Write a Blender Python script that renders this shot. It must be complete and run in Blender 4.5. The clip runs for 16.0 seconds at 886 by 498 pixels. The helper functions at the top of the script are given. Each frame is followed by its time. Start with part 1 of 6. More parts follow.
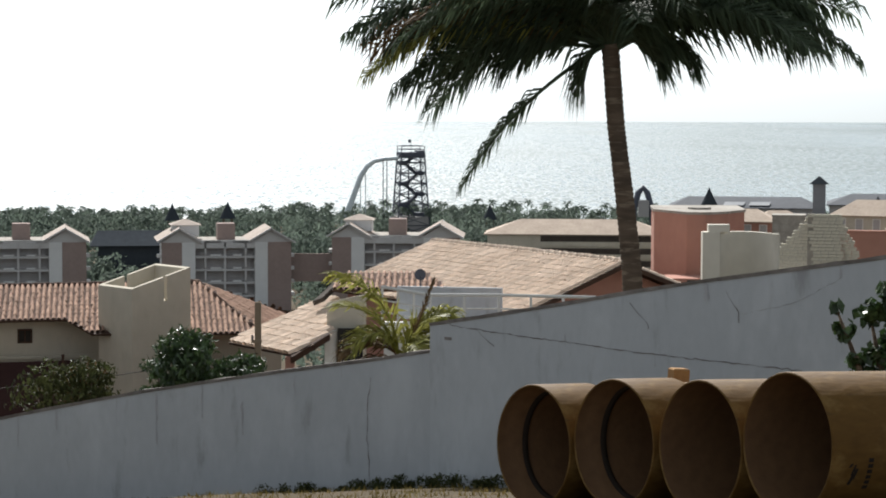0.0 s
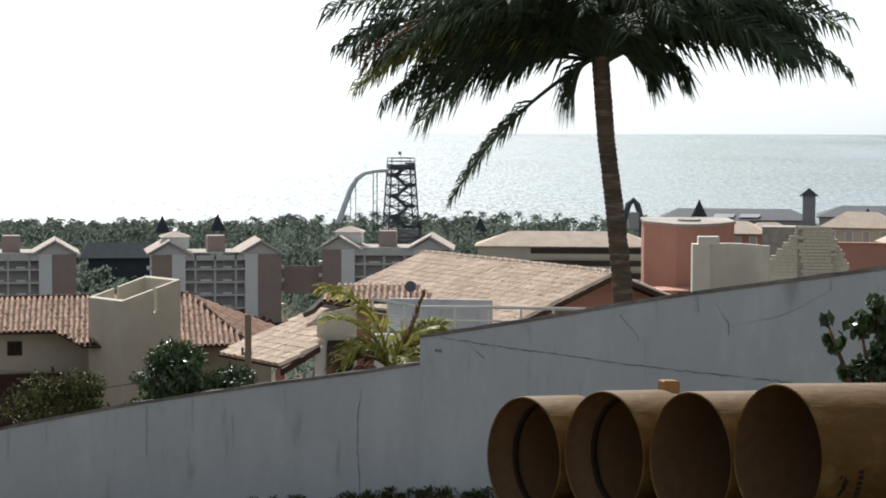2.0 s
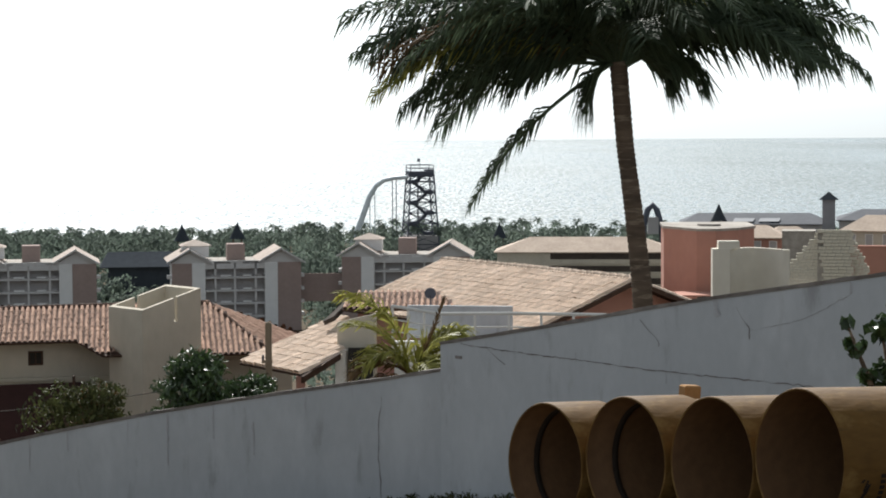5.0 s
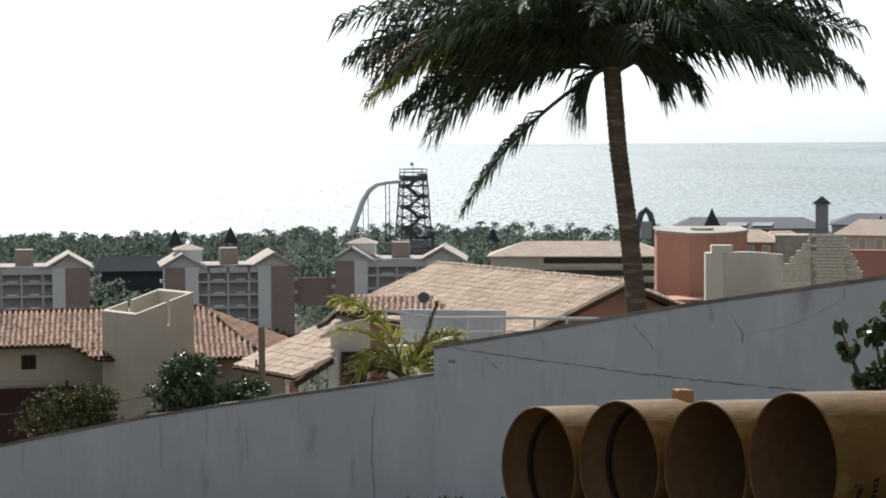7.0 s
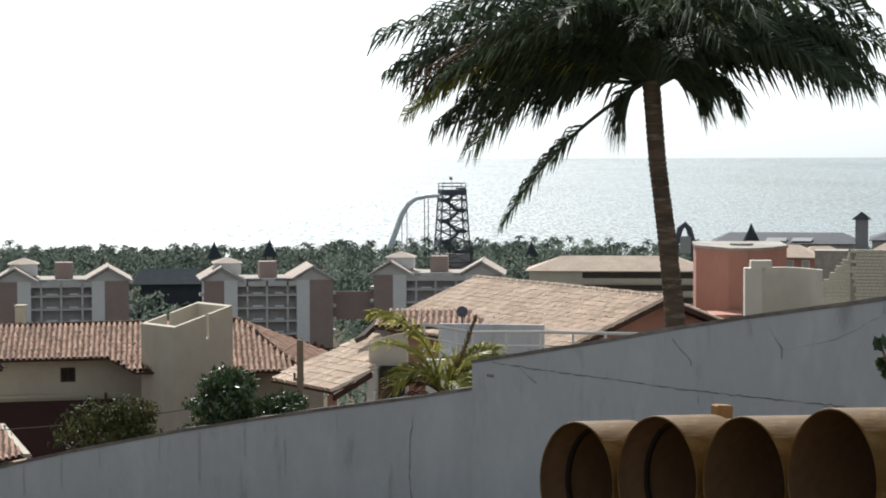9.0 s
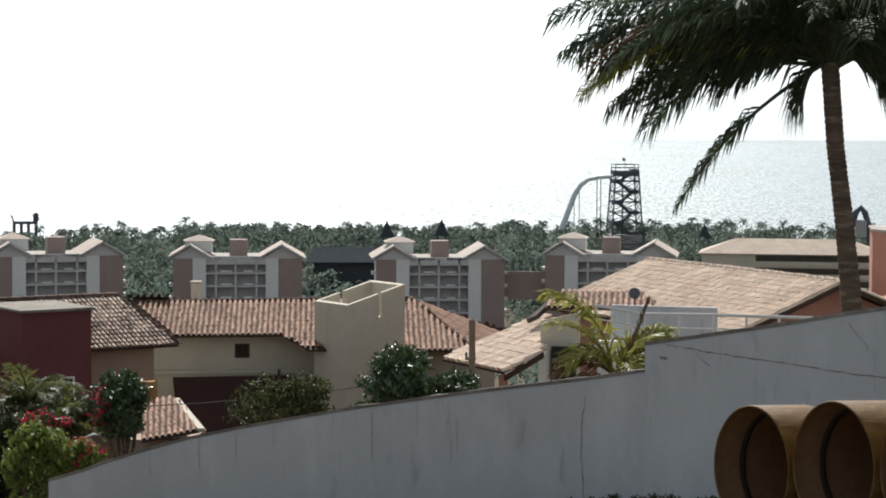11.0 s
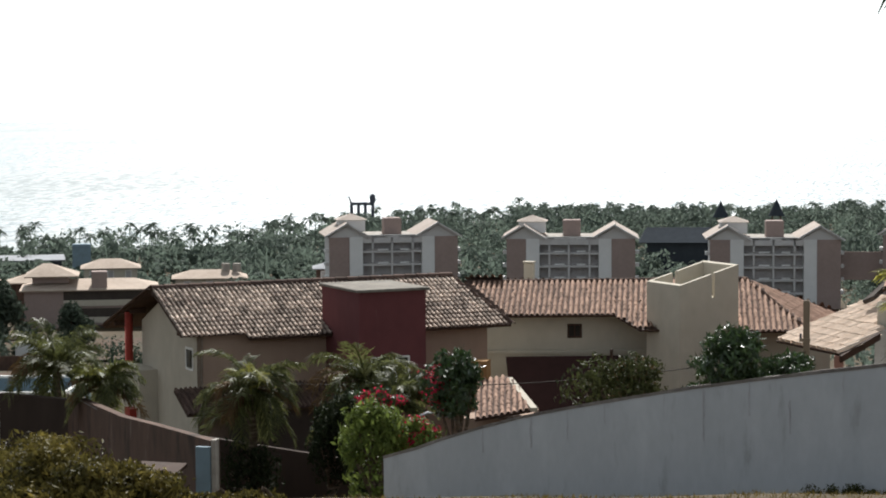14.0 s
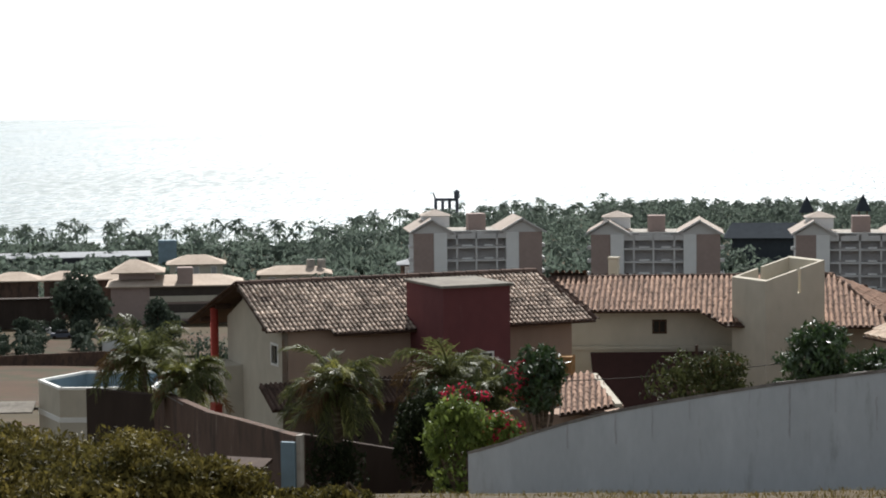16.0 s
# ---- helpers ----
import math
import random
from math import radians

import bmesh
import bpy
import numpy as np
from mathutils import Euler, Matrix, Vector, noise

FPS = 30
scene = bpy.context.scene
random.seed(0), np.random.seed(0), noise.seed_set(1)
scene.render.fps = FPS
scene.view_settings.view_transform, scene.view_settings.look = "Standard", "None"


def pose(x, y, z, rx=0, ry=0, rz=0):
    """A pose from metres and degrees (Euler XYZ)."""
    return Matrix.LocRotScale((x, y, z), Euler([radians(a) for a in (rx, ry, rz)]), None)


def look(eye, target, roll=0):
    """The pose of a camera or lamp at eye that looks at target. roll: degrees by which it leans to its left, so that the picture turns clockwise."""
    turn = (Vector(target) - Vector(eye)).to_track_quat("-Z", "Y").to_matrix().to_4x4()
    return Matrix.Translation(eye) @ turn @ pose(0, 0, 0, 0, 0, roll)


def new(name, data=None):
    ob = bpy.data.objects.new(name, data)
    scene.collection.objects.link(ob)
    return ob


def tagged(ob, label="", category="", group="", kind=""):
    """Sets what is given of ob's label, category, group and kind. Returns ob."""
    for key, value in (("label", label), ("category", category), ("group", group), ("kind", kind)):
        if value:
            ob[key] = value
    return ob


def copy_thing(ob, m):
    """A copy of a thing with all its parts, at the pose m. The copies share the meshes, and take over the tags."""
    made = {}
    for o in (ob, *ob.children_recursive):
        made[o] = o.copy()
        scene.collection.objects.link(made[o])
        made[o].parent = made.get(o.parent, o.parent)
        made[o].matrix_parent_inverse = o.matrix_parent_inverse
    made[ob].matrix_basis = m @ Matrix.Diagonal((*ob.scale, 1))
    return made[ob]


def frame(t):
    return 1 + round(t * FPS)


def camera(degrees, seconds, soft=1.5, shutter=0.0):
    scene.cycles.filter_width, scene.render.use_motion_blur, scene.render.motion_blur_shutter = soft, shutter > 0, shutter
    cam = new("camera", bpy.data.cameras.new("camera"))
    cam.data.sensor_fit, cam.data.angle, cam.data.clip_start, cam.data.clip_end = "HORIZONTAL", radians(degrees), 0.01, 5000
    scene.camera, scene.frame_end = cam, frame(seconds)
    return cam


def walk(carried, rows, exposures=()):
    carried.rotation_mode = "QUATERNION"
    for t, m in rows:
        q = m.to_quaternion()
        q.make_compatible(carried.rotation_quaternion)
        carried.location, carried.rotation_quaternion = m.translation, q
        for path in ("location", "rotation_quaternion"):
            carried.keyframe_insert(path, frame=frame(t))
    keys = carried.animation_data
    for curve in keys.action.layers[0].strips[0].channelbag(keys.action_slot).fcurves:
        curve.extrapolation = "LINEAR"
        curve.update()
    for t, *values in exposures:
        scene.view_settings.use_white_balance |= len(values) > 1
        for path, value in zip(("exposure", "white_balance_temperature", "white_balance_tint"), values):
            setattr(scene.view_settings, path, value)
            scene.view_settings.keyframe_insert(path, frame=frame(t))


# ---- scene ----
EYE = 60.0          # height of the look-out above the sea

cam = camera(22.18, 16.0, soft=1.9)
# seconds, turn to the left, tilt, lean (degrees)
PATH = [(0.0, 0.0, -3.916, 0.148), (0.5, -0.331, -3.897, 0.038), (1.0, -0.446, -3.667, 0.257), (1.5, -0.259, -3.661, 0.081),
        (2.0, -0.249, -3.610, 0.142), (2.5, -0.197, -3.573, 0.073), (3.0, -0.059, -3.236, 0.162), (3.5, -0.062, -3.316, -0.048),
        (4.0, 0.221, -3.299, -0.181), (4.2, 0.256, -3.428, -0.33), (6.5, 0.205, -3.446, -0.305), (7.0, 0.077, -3.336, -0.310), (7.5, 0.302, -3.238, -0.395),
        (8.0, 0.109, -3.195, -0.377), (8.2, 0.104, -3.122, -0.30), (10.3, 3.327, -2.938, 0.332), (10.5, 3.535, -3.143, 0.508), (11.0, 5.414, -3.474, 0.223),
        (11.5, 8.036, -3.303, 0.012), (12.0, 9.948, -3.676, -0.237), (12.5, 11.938, -3.897, -0.421), (13.0, 12.452, -3.976, -0.251),
        (13.5, 13.307, -3.909, -0.193), (14.0, 13.863, -3.962, -0.381), (14.5, 14.253, -3.943, -0.701), (15.0, 14.199, -4.012, -0.797),
        (15.5, 14.691, -4.065, -0.646), (16.0, 16.004, -4.051, -0.595)]
SWAY = {10.3: -0.02, 10.5: -0.025, 11.0: -0.03, 11.5: -0.045, 12.0: -0.03}      # the body sways a little as it turns
walk(cam, [(t, pose(SWAY.get(t, 0.0), 0, EYE, 90 + p, 0, y) @ pose(0, 0, 0, 0, 0, r)) for t, y, p, r in PATH],
     exposures=[(0.0, 0.6), (16.0, 0.6)])

# ---- light: a high morning sun ahead and to the left, hazy bright sky ----
SUN_AZ, SUN_EL = 13.0, 42.0      # degrees to the left of +y, above the horizon
world = bpy.data.worlds.new("sky")
scene.world = world
world.use_nodes = True
nt = world.node_tree
sky = nt.nodes.new("ShaderNodeTexSky")
sky.sky_type = "NISHITA"
sky.sun_disc = False
sky.sun_elevation = radians(SUN_EL)
sky.sun_rotation = radians(-SUN_AZ)
sky.dust_density = 1.0
sky.air_density = 1.0
sky.ozone_density = 2.0
nt.nodes["Background"].inputs["Strength"].default_value = 0.088
hazy = nt.nodes.new("ShaderNodeHueSaturation")      # thin white haze takes most of the blue out
hazy.inputs["Saturation"].default_value = 0.12
nt.links.new(sky.outputs["Color"], hazy.inputs["Color"])
cool = nt.nodes.new("ShaderNodeMix")                # the clear blue that is left over
cool.data_type, cool.blend_type = "RGBA", "MULTIPLY"
cool.inputs[0].default_value = 1.0
cool.inputs[7].default_value = (0.915, 1.0, 1.05, 1)
nt.links.new(hazy.outputs["Color"], cool.inputs[6])
nt.links.new(cool.outputs[2], nt.nodes["Background"].inputs["Color"])
lamp = bpy.data.lights.new("sun", "SUN")
lamp.energy, lamp.angle, lamp.color = 5.0, radians(0.6), (1.0, 0.98, 0.945)
sun = new("sun", lamp)
sa, se = radians(SUN_AZ), radians(SUN_EL)
sun.matrix_world = look((-math.sin(sa) * math.cos(se) * 100, math.cos(sa) * math.cos(se) * 100, 60 + math.sin(se) * 100), (0, 0, 60))


# ---- materials ----
def material(name, colour, dark=None, rough=0.8, grain=6.0, blotch=0.6, bump=0.15, metal=0.0, island=0.0, spec=0.12, obrand=False, stretch=(1, 1, 1), through_light=0.0, mix=0.6):
    """A noisy two-scale surface. island: how far separate pieces differ in tone."""
    m = bpy.data.materials.new(name)
    m.use_nodes = True
    n, l = m.node_tree.nodes, m.node_tree.links
    b = n["Principled BSDF"]
    dark = dark or tuple(c * 0.6 for c in colour)
    tc = n.new("ShaderNodeTexCoord")
    mp = n.new("ShaderNodeMapping")
    mp.inputs["Scale"].default_value = stretch
    l.new(tc.outputs["Object"], mp.inputs["Vector"])
    fine, big = n.new("ShaderNodeTexNoise"), n.new("ShaderNodeTexNoise")
    fine.inputs["Scale"].default_value, fine.inputs["Detail"].default_value = grain, 6.0
    big.inputs["Scale"].default_value, big.inputs["Detail"].default_value = blotch, 4.0
    l.new(mp.outputs[0], fine.inputs["Vector"])
    l.new(mp.outputs[0], big.inputs["Vector"])
    add = n.new("ShaderNodeMath")
    add.operation = "MULTIPLY_ADD"
    l.new(fine.outputs["Fac"], add.inputs[0])
    add.inputs[1].default_value = 0.45
    sc = n.new("ShaderNodeMath")
    sc.operation = "MULTIPLY"
    l.new(big.outputs["Fac"], sc.inputs[0])
    sc.inputs[1].default_value = 0.55
    l.new(sc.outputs[0], add.inputs[2])
    ramp = n.new("ShaderNodeValToRGB")
    ramp.color_ramp.elements[0].position, ramp.color_ramp.elements[1].position = 0.5 - mix * 0.35, 0.5 + mix * 0.35
    ramp.color_ramp.elements[0].color, ramp.color_ramp.elements[1].color = (*dark, 1), (*colour, 1)
    l.new(add.outputs[0], ramp.inputs["Fac"])
    out = ramp.outputs["Color"]
    if island:
        hsv = n.new("ShaderNodeHueSaturation")
        rnd = n.new("ShaderNodeObjectInfo") if obrand else n.new("ShaderNodeNewGeometry")
        mr = n.new("ShaderNodeMapRange")
        mr.inputs["To Min"].default_value, mr.inputs["To Max"].default_value = 1 - island, 1 + island
        l.new(rnd.outputs["Random"] if obrand else rnd.outputs["Random Per Island"], mr.inputs["Value"])
        l.new(mr.outputs[0], hsv.inputs["Value"])
        l.new(out, hsv.inputs["Color"])
        out = hsv.outputs["Color"]
    l.new(out, b.inputs["Base Color"])
    b.inputs["Roughness"].default_value, b.inputs["Metallic"].default_value = rough, metal
    b.inputs["Specular IOR Level"].default_value = spec
    if bump:
        bp = n.new("ShaderNodeBump")
        bp.inputs["Strength"].default_value, bp.inputs["Distance"].default_value = bump, 0.02
        l.new(fine.outputs["Fac"], bp.inputs["Height"])
        l.new(bp.outputs[0], b.inputs["Normal"])
    if through_light:
        tr, ms = n.new("ShaderNodeBsdfTranslucent"), n.new("ShaderNodeMixShader")
        l.new(out, tr.inputs["Color"])
        ms.inputs[0].default_value = through_light
        l.new(b.outputs[0], ms.inputs[1])
        l.new(tr.outputs[0], ms.inputs[2])
        l.new(ms.outputs[0], n["Material Output"].inputs["Surface"])
    return m


def stain_layers(m, colour, scale, lo, hi, stretch, amount):
    """Lays patches of another colour with soft, uneven edges over a material's base colour."""
    n, l = m.node_tree.nodes, m.node_tree.links
    b = n["Principled BSDF"]
    old = b.inputs["Base Color"].links[0].from_socket
    tc, mp, t = n.new("ShaderNodeTexCoord"), n.new("ShaderNodeMapping"), n.new("ShaderNodeTexNoise")
    mp.inputs["Scale"].default_value = stretch
    mp.inputs["Location"].default_value = (scale * 3.7, scale * 1.9, 0)
    l.new(tc.outputs["Object"], mp.inputs["Vector"])
    l.new(mp.outputs[0], t.inputs["Vector"])
    t.inputs["Scale"].default_value, t.inputs["Detail"].default_value, t.inputs["Roughness"].default_value = scale, 7.0, 0.62
    mr = n.new("ShaderNodeMapRange")
    mr.interpolation_type = "SMOOTHSTEP"
    mr.inputs["From Min"].default_value, mr.inputs["From Max"].default_value = lo, hi
    mr.inputs["To Max"].default_value = amount
    l.new(t.outputs["Fac"], mr.inputs["Value"])
    mx = n.new("ShaderNodeMix")
    mx.data_type = "RGBA"
    l.new(mr.outputs[0], mx.inputs[0])
    l.new(old, mx.inputs[6])
    mx.inputs[7].default_value = (*colour, 1)
    l.new(mx.outputs[2], b.inputs["Base Color"])


M = {}
M["ground"] = material("dry_ground", (0.075, 0.050, 0.027), (0.040, 0.033, 0.016), 0.95, 1.2, 0.06, 0.4)
M["limewash"] = material("limewashed_wall", (0.495, 0.518, 0.548), (0.395, 0.415, 0.44), 0.9, 9.0, 0.7, 0.2, stretch=(1, 1, 0.6), mix=1.0)
stain_layers(M["limewash"], (0.25, 0.245, 0.255), 2.6, 0.56, 0.74, (1, 1, 0.30), 0.6)
stain_layers(M["limewash"], (0.60, 0.625, 0.655), 1.1, 0.48, 0.70, (1, 1, 0.5), 0.35)
M["coping"] = material("mossy_coping", (0.30, 0.27, 0.25), (0.09, 0.08, 0.075), 0.95, 9.0, 1.0, 0.4)
M["pole_wood"] = material("weathered_pole", (0.34, 0.27, 0.20), (0.20, 0.155, 0.11), 0.95, 9.0, 1.0, 0.3, stretch=(1, 1, 0.2))
M["crack"] = material("crack_dirt", (0.27, 0.25, 0.245), (0.10, 0.085, 0.08), 1.0, 6.0, 2.0)
M["streak"] = material("rain_streak", (0.43, 0.435, 0.46), (0.36, 0.36, 0.38), 0.95, 9.0, 2.5, 0.1, mix=0.4)
M["pipe"] = material("ochre_fibreglass_pipe", (0.150, 0.078, 0.019), (0.078, 0.040, 0.010), 0.7, 22.0, 1.6, 0.25, spec=0.15, stretch=(1, 0.35, 1))
stain_layers(M["pipe"], (0.30, 0.19, 0.07), 5.0, 0.50, 0.70, (1, 0.6, 1), 0.4)
stain_layers(M["pipe"], (0.045, 0.030, 0.018), 9.0, 0.62, 0.72, (1, 0.15, 1), 0.6)
M["pipe_in"] = material("brown_pipe_lining", (0.20, 0.112, 0.056), (0.115, 0.064, 0.035), 0.7, 14.0, 1.5, 0.2)
M["rubber"] = material("black_rubber", (0.035, 0.026, 0.02), None, 0.8)
M["ink"] = material("black_paint", (0.03, 0.022, 0.018), None, 0.8)
M["ply"] = material("raw_timber", (0.36, 0.21, 0.095), (0.25, 0.14, 0.06), 0.85, 20.0, 3.0)
M["trunk"] = material("palm_bark", (0.150, 0.108, 0.078), (0.06, 0.045, 0.035), 0.95, 5.0, 2.0, 0.7, stretch=(0.5, 0.5, 3.0), mix=0.5)
stain_layers(M["trunk"], (0.30, 0.235, 0.17), 2.6, 0.50, 0.62, (0.9, 0.9, 6.5), 0.5)
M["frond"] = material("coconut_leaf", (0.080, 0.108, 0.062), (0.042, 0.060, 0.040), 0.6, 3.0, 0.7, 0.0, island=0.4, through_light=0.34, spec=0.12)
# yellow-green of the young palm, also painted sunlight on single fronds elsewhere
M["frond_lit"] = material("young_and_sunlit_leaf", (0.38, 0.35, 0.085), (0.12, 0.14, 0.04), 0.5, 3.0, 0.7, 0.0, island=0.35, through_light=0.35)
M["frond_dry"] = material("dry_coconut_leaf", (0.17, 0.10, 0.04), (0.07, 0.045, 0.025), 0.7, 3.0, 0.7, 0.0, island=0.35, through_light=0.2)
M["frond_garden"] = material("garden_palm_leaf", (0.145, 0.150, 0.052), (0.055, 0.066, 0.024), 0.5, 3.0, 1.2, 0.0, island=0.5, through_light=0.4, spec=0.22)
M["leaf"] = material("glossy_leaf", (0.050, 0.085, 0.026), (0.022, 0.042, 0.014), 0.42, 3.0, 0.8, 0.0, island=0.4, through_light=0.2, spec=0.5)
# green darkened to carry the shade under the palms
M["leaf_dark"] = material("shade_toned_leaf", (0.032, 0.042, 0.018), (0.016, 0.022, 0.010), 0.8, 3.0, 0.8, 0.0, island=0.4, through_light=0.15, spec=0.15)
M["leaf_far"] = material("dull_dark_leaf", (0.070, 0.088, 0.062), (0.040, 0.054, 0.040), 0.8, 1.0, 0.2, 0.0, island=0.3, through_light=0.2, spec=0.1)
M["leaf_mid"] = material("dull_green_leaf", (0.085, 0.092, 0.035), (0.034, 0.042, 0.016), 0.6, 3.0, 1.2, 0.0, island=0.5, through_light=0.2)
M["leaf_olive"] = material("olive_leaf", (0.185, 0.145, 0.038), (0.045, 0.042, 0.013), 0.6, 3.0, 1.6, 0.0, island=0.6, mix=0.4, through_light=0.25)
M["leaf_bright"] = material("bright_leaf", (0.20, 0.25, 0.06), (0.07, 0.10, 0.025), 0.5, 3.0, 0.8, 0.0, island=0.4, through_light=0.3)
M["flower"] = material("red_bracts", (0.66, 0.04, 0.10), (0.42, 0.015, 0.05), 0.7, 5.0, 1.0, 0.0, island=0.3, through_light=0.35)
# paler and bluer than near leaves: distance haze mixed into the colour
M["woods"] = material("hazy_far_foliage", (0.150, 0.186, 0.148), (0.096, 0.125, 0.102), 0.8, 0.4, 0.03, 0.0, island=0.2, through_light=0.45)
M["tile_old"] = material("weathered_clay_tile", (0.60, 0.485, 0.40), (0.12, 0.085, 0.07), 0.9, 7.0, 0.9, 0.25, island=0.5, mix=0.45)
M["tile_red"] = material("red_clay_tile", (0.42, 0.275, 0.20), (0.23, 0.145, 0.11), 0.9, 7.0, 0.9, 0.25, island=0.22)
M["tile_dark"] = material("dark_brown_tile", (0.125, 0.080, 0.064), (0.065, 0.045, 0.038), 0.95, 7.0, 0.9, 0.25, island=0.3)
M["apt_roof"] = material("faded_grey_tile", (0.43, 0.365, 0.32), (0.30, 0.25, 0.215), 0.9, 1.6, 0.25, 0.3)
M["pale_cream"] = material("pale_cream_render", (0.72, 0.675, 0.59), (0.60, 0.56, 0.48), 0.9, 2.5, 0.4, 0.15)
M["tile_buff"] = material("buff_clay_tile", (0.74, 0.60, 0.49), (0.50, 0.38, 0.29), 0.9, 5.0, 0.7, 0.2, island=0.16)
M["tile_far"] = material("faded_clay_roof", (0.50, 0.41, 0.335), (0.33, 0.26, 0.21), 0.9, 1.6, 0.25, 0.3)
M["fascia"] = material("dark_timber", (0.085, 0.05, 0.035), (0.04, 0.025, 0.02), 0.8, 12.0, 2.0)
M["cream"] = material("cream_render", (0.52, 0.475, 0.395), (0.405, 0.365, 0.30), 0.9, 2.5, 0.4, 0.15, stretch=(1, 1, 0.7))
stain_layers(M["cream"], (0.36, 0.33, 0.29), 1.3, 0.60, 0.76, (1, 1, 0.35), 0.45)
M["beige"] = material("beige_render", (0.36, 0.26, 0.20), (0.28, 0.20, 0.155), 0.9, 2.5, 0.4, 0.15, stretch=(1, 1, 0.4))
M["maroon"] = material("maroon_render", (0.162, 0.056, 0.058), (0.11, 0.042, 0.044), 0.85, 3.0, 0.5, 0.15, stretch=(1, 1, 0.6))
stain_layers(M["maroon"], (0.27, 0.14, 0.14), 1.8, 0.60, 0.75, (1, 1, 0.35), 0.4)
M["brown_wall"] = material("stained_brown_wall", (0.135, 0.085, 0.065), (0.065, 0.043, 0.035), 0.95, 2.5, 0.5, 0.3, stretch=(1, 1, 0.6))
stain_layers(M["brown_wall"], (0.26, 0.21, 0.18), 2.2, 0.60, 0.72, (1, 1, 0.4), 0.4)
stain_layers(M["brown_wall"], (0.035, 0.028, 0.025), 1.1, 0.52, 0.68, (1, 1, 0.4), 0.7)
M["salmon"] = material("salmon_render", (0.42, 0.225, 0.175), (0.34, 0.175, 0.135), 0.9, 2.5, 0.4, 0.12)
M["concrete"] = material("weathered_concrete", (0.42, 0.39, 0.35), (0.20, 0.18, 0.16), 0.95, 5.0, 0.8, 0.35)
M["white"] = material("white_paint", (0.78, 0.77, 0.74), (0.66, 0.65, 0.62), 0.7, 3.0, 0.5, 0.1)
M["pale_brick"] = material("pale_brick", (0.62, 0.58, 0.48), (0.44, 0.41, 0.34), 0.9, 10.0, 1.5, 0.2, island=0.12)
M["glass"] = material("dark_glass_and_openings", (0.02, 0.022, 0.025), None, 0.15, spec=0.4, bump=0.0)
M["frame"] = material("window_frame", (0.70, 0.68, 0.64), None, 0.5)
M["redpost"] = material("red_painted_post", (0.33, 0.05, 0.035), None, 0.7)
M["grey_wall"] = material("grey_render", (0.60, 0.585, 0.58), (0.50, 0.485, 0.48), 0.9, 0.7, 0.12, 0.1)
M["apt_white"] = material("off_white_render", (0.74, 0.735, 0.73), (0.64, 0.635, 0.63), 0.9, 0.7, 0.12, 0.1)
M["apt_brick"] = material("dull_red_brick", (0.35, 0.27, 0.245), (0.28, 0.215, 0.195), 0.9, 1.5, 0.2, 0.2)
M["apt_dark"] = material("grey_and_loggia_shade", (0.40, 0.38, 0.375), (0.33, 0.315, 0.31), 0.7)
M["steel"] = material("painted_steel", (0.105, 0.115, 0.145), (0.075, 0.08, 0.10), 0.7)
M["slide"] = material("pale_blue_slide", (0.80, 0.86, 0.90), None, 0.4)
M["thatch"] = material("dark_verge_and_gallery_shade", (0.085, 0.07, 0.06), (0.045, 0.038, 0.034), 1.0, 3.0, 0.4, 0.5)
M["asphalt_roof"] = material("dark_sheet_roof", (0.085, 0.09, 0.105), (0.05, 0.055, 0.065), 0.8, 0.8, 0.1)
M["slate"] = material("dark_blue_roof", (0.058, 0.066, 0.076), (0.040, 0.046, 0.054), 1.0, 0.8, 0.1, spec=0.02)
M["sheet"] = material("pale_sheet_roof", (0.30, 0.31, 0.33), (0.22, 0.225, 0.235), 0.85, 0.8, 0.1)
M["blue"] = material("blue_paint", (0.20, 0.28, 0.34), (0.14, 0.19, 0.22), 0.7, 3.0, 0.8)
M["tower_grey"] = material("grey_tower_render", (0.20, 0.21, 0.235), (0.14, 0.15, 0.17), 0.9, 0.8, 0.2)
# dull red with the house's shadow worked into the colour
M["lean"] = material("shade_dark_red_sheet", (0.055, 0.028, 0.026), (0.035, 0.02, 0.018), 1.0, 3.0, 0.5, 0.2, spec=0.05)
# near-black brown; holds the shade of veranda and garden walls as colour
M["dark_wall"] = material("dark_and_shaded_wall", (0.062, 0.045, 0.038), (0.035, 0.026, 0.022), 0.95, 2.5, 0.5, 0.3, stretch=(1, 1, 0.3))
M["slab"] = material("stained_slab", (0.26, 0.235, 0.20), (0.09, 0.08, 0.07), 0.95, 5.0, 0.8, 0.3)
M["sand"] = material("red_earth", (0.082, 0.046, 0.027), (0.046, 0.030, 0.018), 0.95, 1.5, 0.1)
stain_layers(M["sand"], (0.034, 0.038, 0.018), 0.12, 0.45, 0.62, (1, 1, 1), 0.8)
M["grass"] = material("dry_grass", (0.24, 0.17, 0.06), (0.10, 0.09, 0.03), 0.9, 3.0, 0.6, 0.0, island=0.5, through_light=0.2)

# water: fine waves by bump, real reflections
m = M["sea"] = bpy.data.materials.new("sea_water")
m.use_nodes = True
n, l = m.node_tree.nodes, m.node_tree.links
b = n["Principled BSDF"]
b.inputs["Base Color"].default_value = (0.045, 0.078, 0.085, 1)
tc, mp = n.new("ShaderNodeTexCoord"), n.new("ShaderNodeMapping")
mp.inputs["Scale"].default_value = (0.6, 1.0, 1.0)
l.new(tc.outputs["Object"], mp.inputs["Vector"])
w1, w2 = n.new("ShaderNodeTexNoise"), n.new("ShaderNodeTexNoise")
w1.inputs["Scale"].default_value, w1.inputs["Detail"].default_value = 0.30, 5.0
